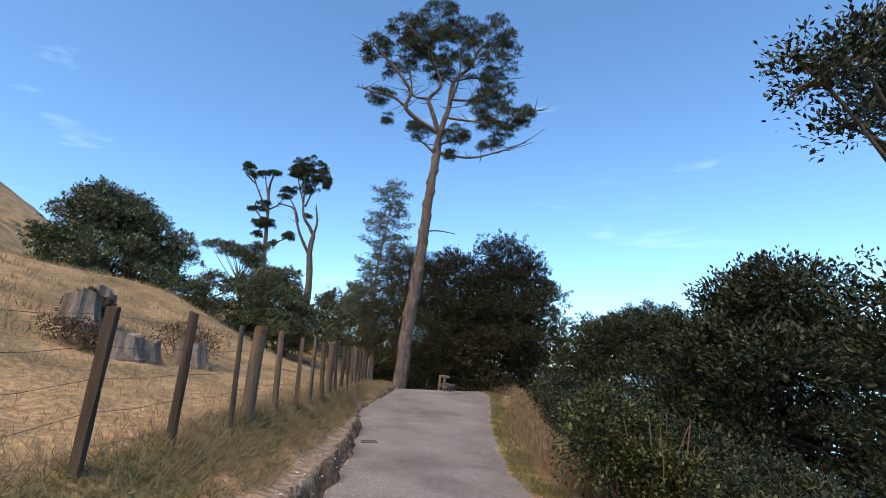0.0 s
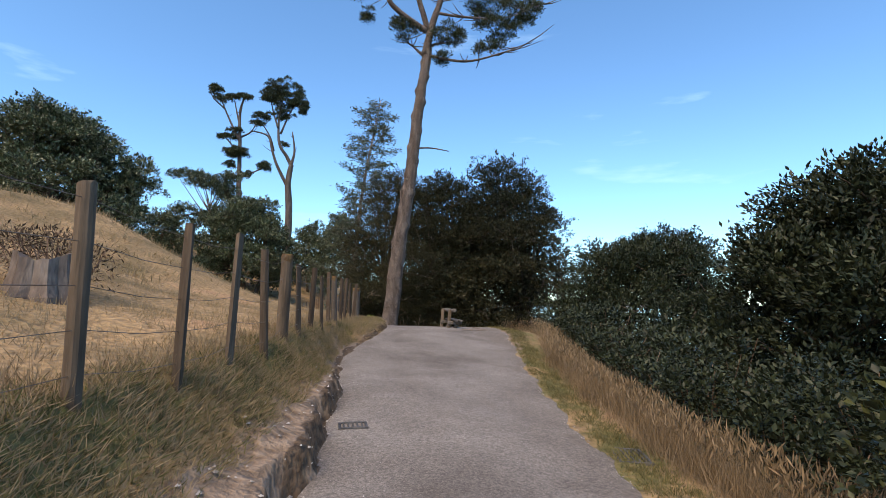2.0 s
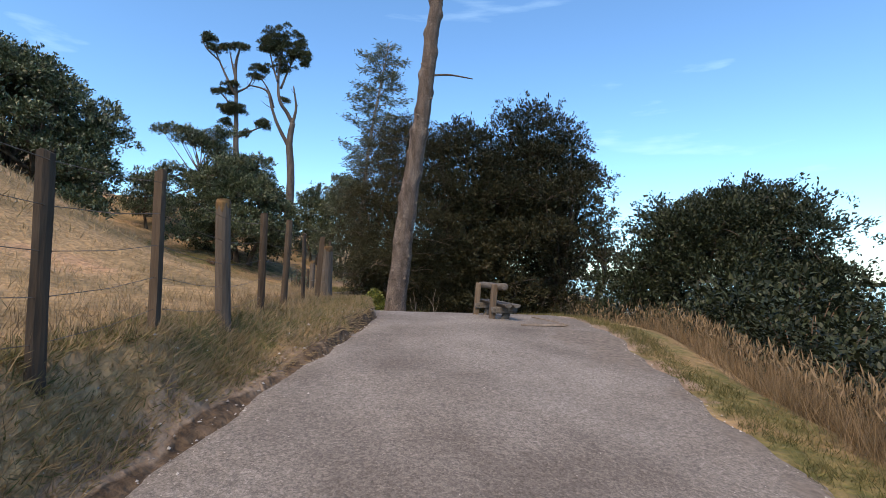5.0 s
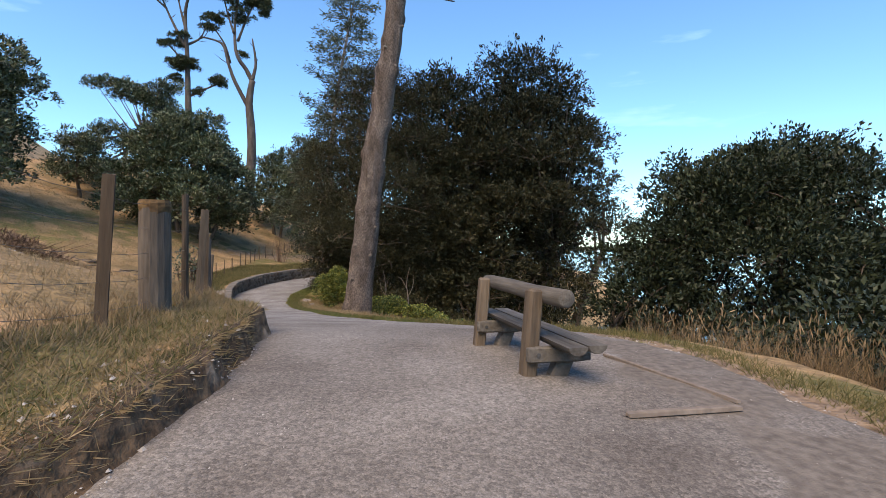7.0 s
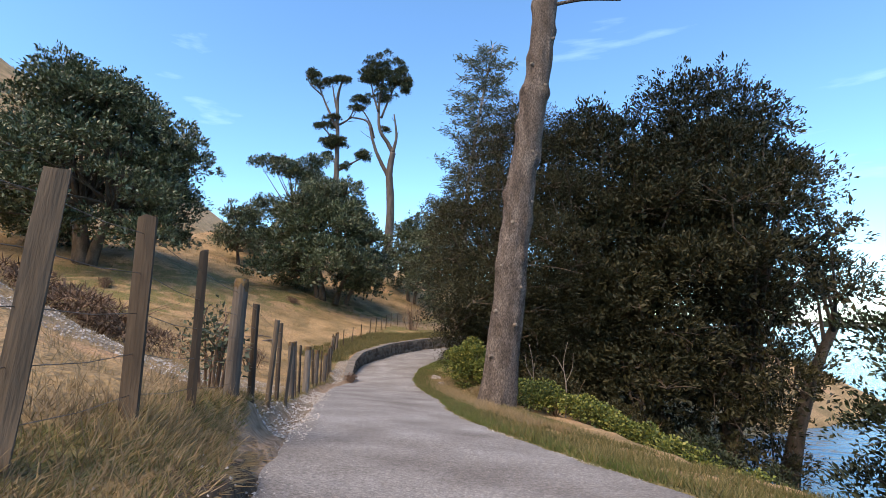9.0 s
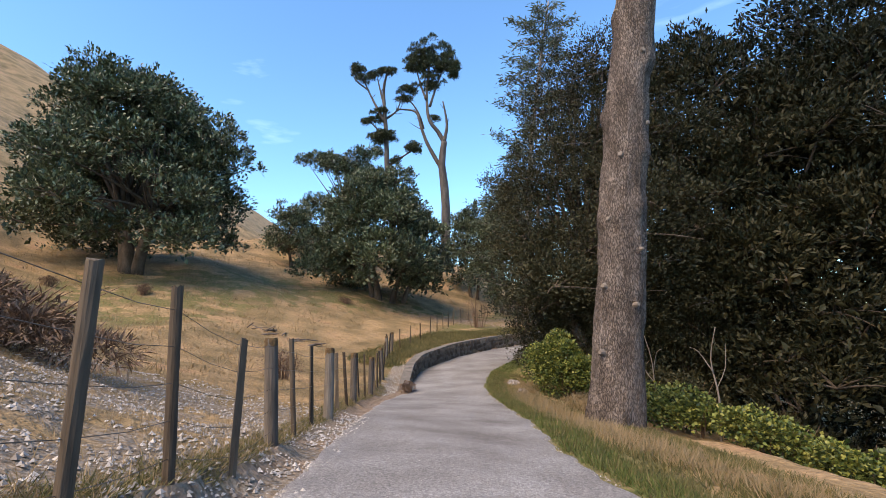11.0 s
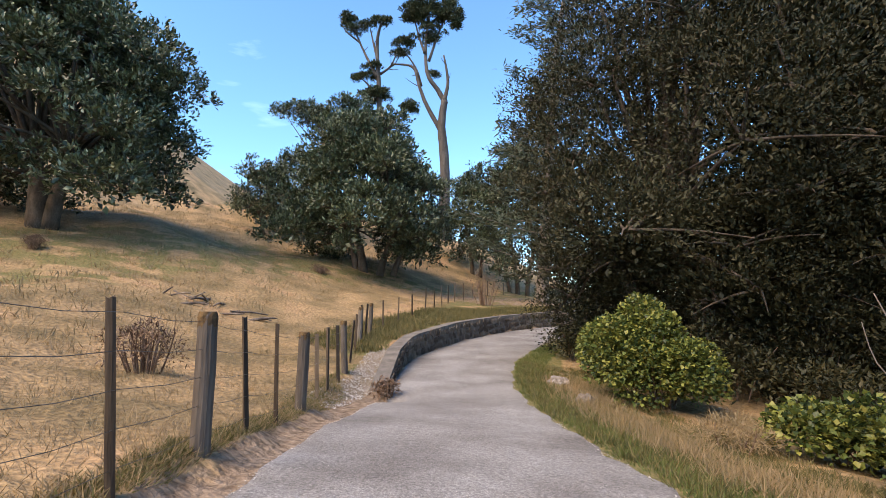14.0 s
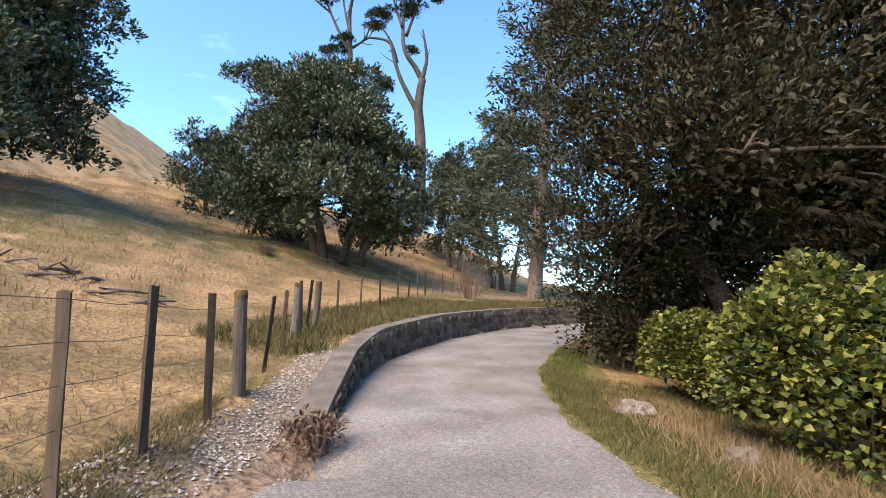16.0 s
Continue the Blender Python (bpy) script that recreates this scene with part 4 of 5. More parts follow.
crown_tree("dark_evergreen_tree", at_height(-2.9, 53.6), dome(4, 6.4, 4.6, 2.0, 16.2, 66, 1.9) + dome(14, 4.4, 3.0, 2.0, 12, 18, 2.2) + [(x + 0.6, y + 1.2, z, a, b, c) for x, y, z, a, b, c in dome(44, 6.2, 3.2, 1.2, 6.0, 34, 1.8)] + [(x + 1.0, y + 2.2, z, a, b, c) for x, y, z, a, b, c in dome(54, 7.0, 3.4, 0.3, 4.6, 30, 1.8)] + [(-4.6 - 0.25 * i, 1.0 + 0.4 * (i % 2), 2.6 + 1.6 * i, 1.7, 1.7, 1.4) for i in range(6)], DARKLEAF, DARKBARK,
           "dark dense evergreen tree overhanging the path", 24, [(0, 0, 6, 0.45, -2, 0), (2, 0, 6, 0.4, 2, 0), (-1.5, 0.5, 5, 0.3, -2.5, 0)], (0.14, 0.056), 48)
crown_tree("dark_evergreen_tree", at_height(7.0, 54.6), [(x + 0.6 * (z - 8) / 10, y, z, a, b, c) for x, y, z, a, b, c in dome(5, 8.9, 6.2, 2.6, 21.5, 100, 2.2) if x < 2.8 or z > 9] + dome(15, 5.0, 4.0, 3, 16, 28, 2.8) + [(x - 5.4, y - 0.6, z, a, b, c) for x, y, z, a, b, c in dome(25, 4.2, 3.6, 8, 22.0, 26, 2.2)] + [(x - 3, y - 1, z, a, b, c) for x, y, z, a, b, c in dome(35, 7.5, 4.5, 0.6, 6.5, 26, 1.9)], DARKLEAF, DARKBARK,
           "massive dark wind-shaped evergreen tree above the sea", 25, [(-2, 0, 9, 0.5, -3, 0), (1, 0, 9, 0.5, 2, 0), (4, 0, 9, 0.4, 3, 0)], (0.27, 0.1), 19)
crown_tree("seaside_tree", at_height(13.9, 21.0), dome(8, 4.6, 5.0, 0.6, 10.0, 60, 1.7), SEALEAF, DARKBARK,
           "dark evergreen tree on the steep seaward slope", 29, [(0, 0, 5, 0.3, -1, 0), (0.6, 0.5, 5, 0.25, 1, 1)], (0.22, 0.10), 40)
BRANCH_Z = gz(9.6, 8.6)
crown_tree("seaside_tree", (9.6, 8.6, BRANCH_Z), [(x, y, z - BRANCH_Z, r, r, r * 0.7) for x, y, z, r in ((-3.4, -0.9, 6.7, 0.75), (-2.7, -0.9, 7.2, 0.8), (-2.9, -0.7, 6.0, 0.55), (-1.9, -0.8, 7.6, 1.0), (-3.7, -0.8, 7.2, 0.45), (-1.0, -0.4, 6.9, 1.1), (0.2, 0, 7.6, 1.5),
           (-1.8, 0.4, 3.2, 0.9), (-1.7, 0.2, 2.2, 1.0), (-1.6, 0.6, 1.0, 1.1), (-1.2, 0.2, 0.0, 1.2), (0.4, 0, 2.4, 1.6), (0.4, 0.4, 0.6, 1.6), (-1.6, -1.2, 2.6, 1.3), (-1.4, -1.6, 1.2, 1.4), (-0.4, -2.0, 2.4, 1.5), (-0.4, -2.2, 0.6, 1.5), (0.8, -2.6, 2.0, 1.6))], SEALEAF, DARKBARK,
           "dark leaning tree with a branch reaching towards the path", 30, [(0, 0, 8, 0.22, -0.3, 0)], (0.13, 0.06), 120)


# ---- gums and the far conifer ----
def gum(name, base, limbs, pads, label, seed, leafmat):
    """Limbs are rows of (thick, thin, points); pads of leaves are x, height, half-width, half-height."""
    pr, rng = random.Random(seed), np.random.default_rng(seed)
    root = empty(name, pose(*base), label, "tree")
    for i, (r0, r1, pts) in enumerate(limbs):
        m = Mesh()
        path_ = limb(m, [(x, pr.uniform(-0.5, 0.5) * (i > 0), z) for x, z in pts], r0, r1, 9, 5, pr)
        for q in path_[len(path_) // 2::3] if i else ():
            d = Vector((pr.gauss(0, 1.0), pr.gauss(0, 0.8), pr.uniform(0.2, 1.4)))
            m.tube([q, q + d * 0.5 + Vector((0, 0, -0.1)), q + d], [0.07, 0.05, 0.02], 5, False)
        part("trunk" if i == 0 else "limb", m.done("trunk" if i == 0 else "limb", GUMBARK, True), root)
    c, sz = [], []
    for x, z, hw, hh in pads:
        k = int(4 + 7 * hw * hh)
        c.append(cloud(rng, k, (x, 0, z), (hw * 0.9, hw * 0.8, hh * 0.9)))
        sz.append(rng.uniform(0.4, 0.8, k))
    c, sz = np.concatenate(c), np.concatenate(sz)
    pos, way = puffs(rng, c, sz, 300, 0.75, 0.7, 0.3)
    part("crown", leaf_mesh("crown", pos, way, unit(rng, len(pos)), rng.uniform(0.25, 0.48, len(pos)), rng.uniform(0.08, 0.15, len(pos)), leafmat), root)


gum("gum_tree", at_height(-27.6, 94.0),
    ((0.78, 0.44, ((0.6, -1.5), (1.0, 8.7), (0.5, 15.2), (0.9, 18.9))), (0.38, 0.14, ((0.9, 18.6), (-0.2, 20.7), (-1.4, 22.8), (-2.0, 27.5), (-1.4, 32.0))), (0.34, 0.11, ((0.4, 14.6), (-1.5, 18.3), (-2.6, 21.2), (-3.8, 24.4), (-6.9, 25.3))),
     (0.32, 0.1, ((0.9, 18.8), (1.3, 21.7), (0.7, 25.5))), (0.22, 0.07, ((-1.5, 25.0), (-0.2, 28.8), (1.3, 31.2))), (0.2, 0.07, ((-2.6, 21.6), (-3.6, 24.6), (-5.4, 27.4))), (0.2, 0.07, ((-1.9, 26.0), (-3.0, 29.0), (-3.8, 32.4))), (0.16, 0.06, ((-6.5, 25.3), (-8.2, 24.4)))),
    ((-0.9, 34.0, 4.0, 1.3), (-3.7, 32.5, 2.0, 1.8), (2.1, 31.3, 1.7, 1.8), (-1.1, 31.6, 3.2, 1.8), (-1.3, 28.6, 2.8, 0.8), (-5.3, 28.1, 1.6, 0.9), (-5.7, 26.9, 1.3, 0.6), (2.6, 29.6, 1.1, 0.7), (-0.7, 22.8, 0.8, 0.4)),
    "tall gum tree with a forked pale trunk and compact crown", 41, NEEDLE)
gum("gum_tree", at_height(-35.2, 93.0),
    ((0.6, 0.15, ((1.0, -1.0), (-0.4, 10.0), (-0.7, 14.4), (-0.9, 20.0), (-1.3, 26.5), (-0.7, 29.6))), (0.26, 0.07, ((-1.2, 21.5), (-3.5, 25.9), (-5.4, 30.2))), (0.22, 0.07, ((-1.1, 23.6), (-1.8, 26.5), (-2.7, 29.4))), (0.24, 0.08, ((-0.6, 14.2), (1.3, 15.0), (3.8, 16.2))),
     (0.2, 0.05, ((-0.9, 22.1), (0.8, 23.1), (2.0, 24.6))), (0.2, 0.06, ((-0.8, 18.0), (-2.4, 20.4), (-4.4, 22.4))), (0.16, 0.05, ((-4.2, 27.4), (-6.4, 29.4), (-7.4, 31.4)))),
    ((-6.1, 31.0, 1.5, 0.9), (-4.5, 29.3, 1.9, 0.8), (-0.8, 29.7, 1.5, 0.6), (-1.5, 18.9, 2.3, 1.4), (-1.5, 18.9, 1.8, 1.0), (-3.2, 21.7, 1.8, 0.7), (-2.1, 22.9, 1.6, 0.5), (0.9, 14.7, 0.9, 0.5), (4.0, 16.3, 1.3, 0.9), (-2.5, 16.6, 1.0, 0.6), (-2.6, 29.6, 0.8, 0.4)),
    "sparse gum tree with bare pale branches", 42, NEEDLE)


def conifer():
    rng, pr = np.random.default_rng(51), random.Random(51)
    base = at_height(-11.2, 71.5)
    root = empty("conifer_tree", pose(*base), "tall thin conifer with airy drooping branches", "tree")
    m = Mesh()
    limb(m, ((0, 0, -0.5), (0.6, 0, 8), (1.4, 0, 18), (3.4, 0, 30.5)), 0.5, 0.06, 10, 8, pr)
    part("trunk", m.done("trunk", PALEBARK, True), root)
    m = Mesh()
    pos, way = [], []
    for i in range(112):
        z = 2.0 + 28 * i / 111
        L = (5.4 - 0.13 * max(z - 8, 0)) * pr.uniform(0.35, 1.15)
        a = i * 2.4
        s = Vector((0.09 * z + 0.0006 * z * z, 0, z))
        e = s + Vector((math.cos(a) * L, math.sin(a) * L, L * pr.uniform(-0.05, 0.4)))
        m.tube([s, s.lerp(e, 0.5) + Vector((0, 0, -0.15)), e], [0.07, 0.05, 0.02], 5, False)
        k = int(48 * L)
        t = rng.uniform(0.25, 1.05, k)[:, None]
        p = np.array(s) + (np.array(e) - np.array(s)) * t + rng.normal(0, 0.28, (k, 3))
        pos.append(p)
        way.append((np.array(e) - np.array(s)) / L + rng.normal(0, 0.6, (k, 3)) + np.array([0, 0, -0.2]))
    tagged(part("limbwork", m.done("limbwork", PALEBARK), root), kind="stuff")
    pos, way = np.concatenate(pos), np.concatenate(way)
    part("crown", leaf_mesh("crown", pos, way, unit(rng, len(pos)), rng.uniform(0.35, 0.7, len(pos)), rng.uniform(0.07, 0.14, len(pos)), GREYLEAF), root)


conifer()


# ---- shrubs and brambles ----
def shrub(name, place, size, n, leaf, mat, label, seed, stems=8, category="shrub", lobes=13, shape=0.45):
    rng, pr = np.random.default_rng(seed), random.Random(seed)
    x, y = place
    z = gz(x, y)
    rx, ry, h = size
    root = empty(name, pose(x, y, z), label, category)
    m = Mesh()
    for _ in range(stems):
        a, q = pr.uniform(0, 6.28), pr.uniform(0.2, 0.9)
        e = Vector((math.cos(a) * rx * q, math.sin(a) * ry * q, h * pr.uniform(0.5, 0.95)))
        s = Vector((e.x * 0.35, e.y * 0.35, -0.25))
        m.tube(bezier(s, s.lerp(e, 0.4) + Vector((pr.uniform(-0.2, 0.2), pr.uniform(-0.2, 0.2), 0.3)), e, 5), [0.02, 0.018, 0.014, 0.01, 0.006], 5, False)
    tagged(part("stemwork", m.done("stemwork", DRYTWIG), root), kind="stuff")
    pos, way = [], []
    for i in range(lobes):
        a = i * 2.4
        q = math.sqrt((i + 0.5) / lobes)
        c = np.array([math.cos(a) * rx * q * 0.8, math.sin(a) * ry * q * 0.8, h * (0.62 - 0.25 * q * q) * pr.uniform(0.72, 1.2)])
        if i % 2 and q > 0.4:
            c[2] = h * pr.uniform(0.28, 0.4)
        c[2] += gz(x + c[0], y + c[1]) - z
        k = n // lobes
        d = unit(rng, k)
        d[:, 2] = np.where(d[:, 2] < -0.5, -d[:, 2], d[:, 2])
        r = np.array([rx * 0.42, ry * 0.42, h * 0.42]) * pr.uniform(0.75, 1.12)
        pos.append(c + d * r * (1 - np.abs(rng.normal(0, 0.17, (k, 1)))))
        way.append(d + rng.normal(0, 0.6, (k, 3)) + np.array([0, 0, -0.1]))
        k = int(k * 0.12)
        pos.append(c + unit(rng, k) * r * rng.uniform(0.1, 0.8, (k, 1)))
        way.append(rng.normal(0, 1, (k, 3)))
    pos, way = np.concatenate(pos), np.concatenate(way)
    up = unit(rng, len(pos)) * 0.7 + np.array([0, 0, 1.0])
    sz = rng.uniform(0.55, 1.2, len(pos))
    part("leaves", leaf_mesh("leaves", pos, way, up, leaf[0] * sz, leaf[1] * sz, mat, 0.2, shape), root)
    return root


shrub("bramble_bush", (-6.0, 51.3), (1.25, 1.3, 1.9), 12000, (0.105, 0.095), BRAMBLE, "yellow-green bramble bush at the path's bend", 61)
shrub("bramble_bush", (-5.3, 48.3), (1.5, 1.4, 2.2), 14000, (0.105, 0.095), BRAMBLE, "big yellow-green bramble bush with large leaves", 62)
shrub("bramble_bush", (-2.9, 45.0), (1.2, 1.0, 1.0), 4200, (0.105, 0.09), BRAMBLE, "low bramble bush under the dark trees", 63)
shrub("grass_heap", (-4.6, 44.6), (0.7, 0.55, 0.5), 1800, (0.16, 0.012), BLADE, "heap of dry cut grass on the verge", 66, 4, "heap")
for k, (bx, by, bh) in enumerate(((-1.6, 42.6, 1.1), (-0.2, 41.6, 1.1), (1.2, 40.6, 1.15), (2.5, 39.4, 1.1), (0.4, 43.6, 1.3), (-2.0, 43.9, 1.1), (3.9, 38.3, 1.1))):
    shrub("bramble_bush", (bx, by), (1.15, 0.95, bh), 2800, (0.10, 0.085), BRAMBLE, "low tangled brambles along the grassy verge", 70 + k)
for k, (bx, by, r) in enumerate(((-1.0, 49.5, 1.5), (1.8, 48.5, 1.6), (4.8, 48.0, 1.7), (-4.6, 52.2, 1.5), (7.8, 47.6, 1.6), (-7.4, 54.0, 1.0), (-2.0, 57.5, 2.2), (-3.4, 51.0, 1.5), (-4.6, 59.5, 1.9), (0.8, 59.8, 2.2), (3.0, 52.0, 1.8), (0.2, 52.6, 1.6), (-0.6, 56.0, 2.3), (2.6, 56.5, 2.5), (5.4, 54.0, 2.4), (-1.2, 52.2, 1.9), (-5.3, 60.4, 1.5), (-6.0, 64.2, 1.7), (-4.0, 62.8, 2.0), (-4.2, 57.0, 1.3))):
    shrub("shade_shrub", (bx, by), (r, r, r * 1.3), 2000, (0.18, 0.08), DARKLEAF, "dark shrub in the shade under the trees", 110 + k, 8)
shrub("broadleaf_bush", (2.65, 7.7), (1.05, 1.0, 1.65), 10000, (0.075, 0.048), SHRUBLEAF, "twiggy bush with yellowing leaves on the seaward bank", 64, 70)
shrub("broadleaf_bush", (3.9, 6.3), (1.1, 1.0, 1.3), 6500, (0.075, 0.048), SHRUBLEAF, "twiggy bush with yellowing leaves on the seaward bank", 67, 26)
shrub("broadleaf_bush", (5.4, 12.0), (1.6, 1.5, 2.6), 7000, (0.11, 0.06), SEALEAF, "dark green bush on the seaward bank", 65, 10)
for k, (bx, by, r) in enumerate(((3.8, 43.8, 1.5), (6.2, 42.6, 1.5), (8.6, 41.0, 1.7), (5.4, 46.4, 1.6), (9.4, 45.0, 2.0), (7.2, 9.6, 1.6), (8.6, 12.4, 1.9), (9.4, 15.6, 2.1), (6.5, 17.0, 2.0), (7.5, 26.5, 2.2), (8.5, 31.0, 2.4), (6.2, 35.5, 1.6), (5.6, 22.5, 1.5), (9.8, 36.0, 2.2), (11.5, 33.0, 2.6), (12.5, 37.6, 2.8), (7.6, 38.5, 1.8), (5.7, 30.5, 1.3), (10.4, 27.6, 2.4), (7.8, 21.5, 1.9))):
    shrub("seaside_shrub", (bx, by), (r, r, r * 1.5), 3600, (0.16, 0.075), SEALEAF, "dense dark shrub on the seaward slope", 80 + k, 8)
for k, (bx, by, r, h) in enumerate(((2.75, 6.0, 0.6, 0.7), (2.8, 4.6, 0.6, 0.7))):
    shrub("twiggy_shrub", (bx, by), (r, r, h), 2600, (0.09, 0.03), UNDERGROWTH, "brown twiggy undergrowth beside the gravel", 130 + k, 60)
for k, (bx, by, r, h) in enumerate(((5.2, 7.0, 1.3, 1.9), (4.6, 4.8, 1.2, 1.7), (3.8, 11.4, 0.9, 1.4), (3.9, 13.6, 1.0, 1.5), (4.1, 15.9, 1.1, 1.5), (4.4, 18.3, 1.1, 1.5), (4.6, 20.4, 1.1, 1.5), (4.7, 22.4, 1.1, 1.4), (5.0, 24.6, 1.2, 1.3))):
    shrub("bank_shrub", (bx, by), (r, r, h), 3400, (0.095, 0.055), SEALEAF, "dark leafy shrub behind the tall grass", 140 + k, 14)
for k, (bx, by) in enumerate(((-14.4, 42.6), (-6.5, 13.0), (-24.5, 63.0), (-31, 50), (-35, 47), (-14.2, 66.5))):
    shrub("dry_shrub", (bx, by), ((0.7, 0.7, 1.0), (0.95, 0.8, 1.0), (0.6, 0.6, 0.5), (0.5, 0.5, 0.6), (0.5, 0.5, 0.6), (1.5, 1.2, 2.8))[k], 1500, (0.10, 0.025), UNDERGROWTH if k == 1 else DRYTWIG, "dry reddish-brown twiggy shrub in the grass", 90 + k, 30)
shrub("dry_shrub", (-11.05, 45.75), (0.28, 0.4, 0.4), 700, (0.09, 0.03), DRYTWIG, "dry brown weeds at the end of the wall", 99, 14)
shrub("twiggy_shrub", (-5.35, 28.6), (0.35, 0.35, 1.0), 500, (0.07, 0.05), GREYLEAF, "sparse twiggy shrub against a fence post", 97, 16)
shrub("grassy_mound", (-13.5, 33.6), (3.4, 1.3, 0.9), 9000, (0.22, 0.03), DRYTWIG, "mound of dark dry bracken and grass", 98, 20)


# ---- bench ----
def bench():
    far, near = Vector((-0.09, 23.34, 0)), Vector((0.11, 22.14, 0))
    d = (far - near).normalized()
    ang = math.degrees(math.atan2(d.y, d.x))
    mid = (far + near) / 2
    z0 = gz(mid.x, mid.y)
    root = empty("park_bench", pose(mid.x, mid.y, z0, 0, 0, ang), "rustic weathered timber bench with a log backrest", "bench")
    half = (far - near).length / 2
    pr = random.Random(5)
    for s in (-1, 1):
        m = Mesh()
        m.box(pose(s * half, 0, 0.24, 4, 0, 0), 0.115, 0.105, 0.86, 0.016, 0.004, pr)
        post = part("post", m.done("post", POSTWOOD), root)
        m = Mesh()
        m.box(pose(s * half - 0.085, -0.19, 0.20), 0.06, 0.5, 0.115, 0.012, 0.003, pr)
        bearer = part("bearer", m.done("bearer", BENCHWOOD), root)
        m = Mesh()
        m.tube([(s * half - 0.115, -0.02, 0.2), (s * half - 0.122, -0.02, 0.2)], [0.018, 0.016], 8)
        part("bolt", m.done("bolt", IRON), bearer, "rusty round bolt head")
        m = Mesh()
        m.box(pose(s * half, -0.23, 0.04, 24, 0, 0), 0.12, 0.13, 0.42, 0.016, 0.006, pr)
        part("leg", m.done("leg", BENCHWOOD), root)
    for k, y in enumerate((-0.17, -0.345)):
        m = Mesh()
        prof = []
        n = 10
        length0, length1 = -1.02 + 0.05 * k, 1.0
        rings = []
        for x in (length0, length0 + 0.01, -0.5, 0, 0.5, length1 - 0.01, length1):
            ring_ = []
            inset = 0.93 if x in (length0, length1) else 1.0
            for i in range(n):
                a = math.pi * i / (n - 1)
                ring_.append((x, y + 0.075 * math.cos(a) * inset, 0.325 - 0.06 * math.sin(a) * inset - 0.012))
            rings.append(ring_)
        v = [p for r in rings for p in r]
        f = [(i * n + j, i * n + (j + 1) % n, (i + 1) * n + (j + 1) % n, (i + 1) * n + j) for i in range(len(rings) - 1) for j in range(n)]
        f += [tuple(range(n))[::-1], tuple(range(len(v) - n, len(v)))]
        m.add(v, f)
        part("seat_slab", m.done("seat_slab", BENCHWOOD), root, "half-round grey timber seat slab")
    m = Mesh()
    xs = [-0.93, -0.92, -0.4, 0.1, 0.6, 0.79, 0.8]
    m.tube([(x, -0.125, 0.625 + 0.006 * math.sin(x * 4)) for x in xs], [0.056, 0.064, 0.066, 0.065, 0.064, 0.062, 0.054], 18, rough=0.05, rng=pr)
    part("backrest", m.done("backrest", BENCHWOOD, True), root, "long grey log backrest")


bench()


def timber(name, a, b, w, h, label, mat, lift=0.0, seed=1):
    a, b = Vector((*a, gz(*a))), Vector((*b, gz(*b)))
    d = b - a
    m = Mesh()
    m.box(pose(0, 0, h / 2 - 0.008), d.length, w, h, min(w, h) * 0.2, 0.003, random.Random(seed))
    ob = part(name, m.done(name, mat), None, "", pose(*((a + b) / 2 + Vector((0, 0, lift))), 0, -math.degrees(math.asin(d.z / d.length)), math.degrees(math.atan2(d.y, d.x))))
    tagged(ob, label, "timber")
    return ob


timber("timber_edging", (0.5, 21.36), (1.3, 21.52), 0.045, 0.035, "pale timber edging board lying on the gravel", PALEBARK, 0.03)
timber("timber_edging", (0.98, 22.9), (1.36, 21.62), 0.03, 0.03, "thin timber edging strip beside the bench", PALEBARK, 0.03, 2)


# ---- drains ----
def drain(name, x, y, rz, label, size=(0.32, 0.26, 0.16)):
    root = empty(name, pose(x, y, gz(x, y) - 0.06, 0, 0, rz), label, "drain")
    m = Mesh()
    sx, sy, sz = size
    for s in (-1, 1):
        m.box(pose(s * (sx / 2 - 0.015), 0, sz / 2 - 0.06), 0.03, sy, sz, 0.006)
        m.box(pose(0, s * (sy / 2 - 0.015), sz / 2 - 0.06), sx - 0.06, 0.03, sz, 0.006)
    part("frame", m.done("frame", IRON), root)
    m = Mesh()
    m.box(pose(0, 0, -0.04), sx - 0.06, sy - 0.06, 0.02)
    part("sump", m.done("sump", IRON), root)
    for k in range(5):
        m = Mesh()
        m.box(pose(-sx / 2 + 0.06 + k * (sx - 0.12) / 4, 0, sz - 0.075), 0.018, sy - 0.05, 0.02, 0.004)
        part("bar", m.done("bar", IRON), root)


drain("drain_grate", -1.5, 11.0, 12, "small dark drain inlet at the path's eroded edge")
drain("drain_grate", 1.5, 10.75, -8, "dark grated drain at the edge of the gravel", (0.34, 0.5, 0.14))
drain("drain_grate", -10.72, 45.35, 30, "dark drain inlet below the end of the wall", (0.24, 0.2, 0.08))


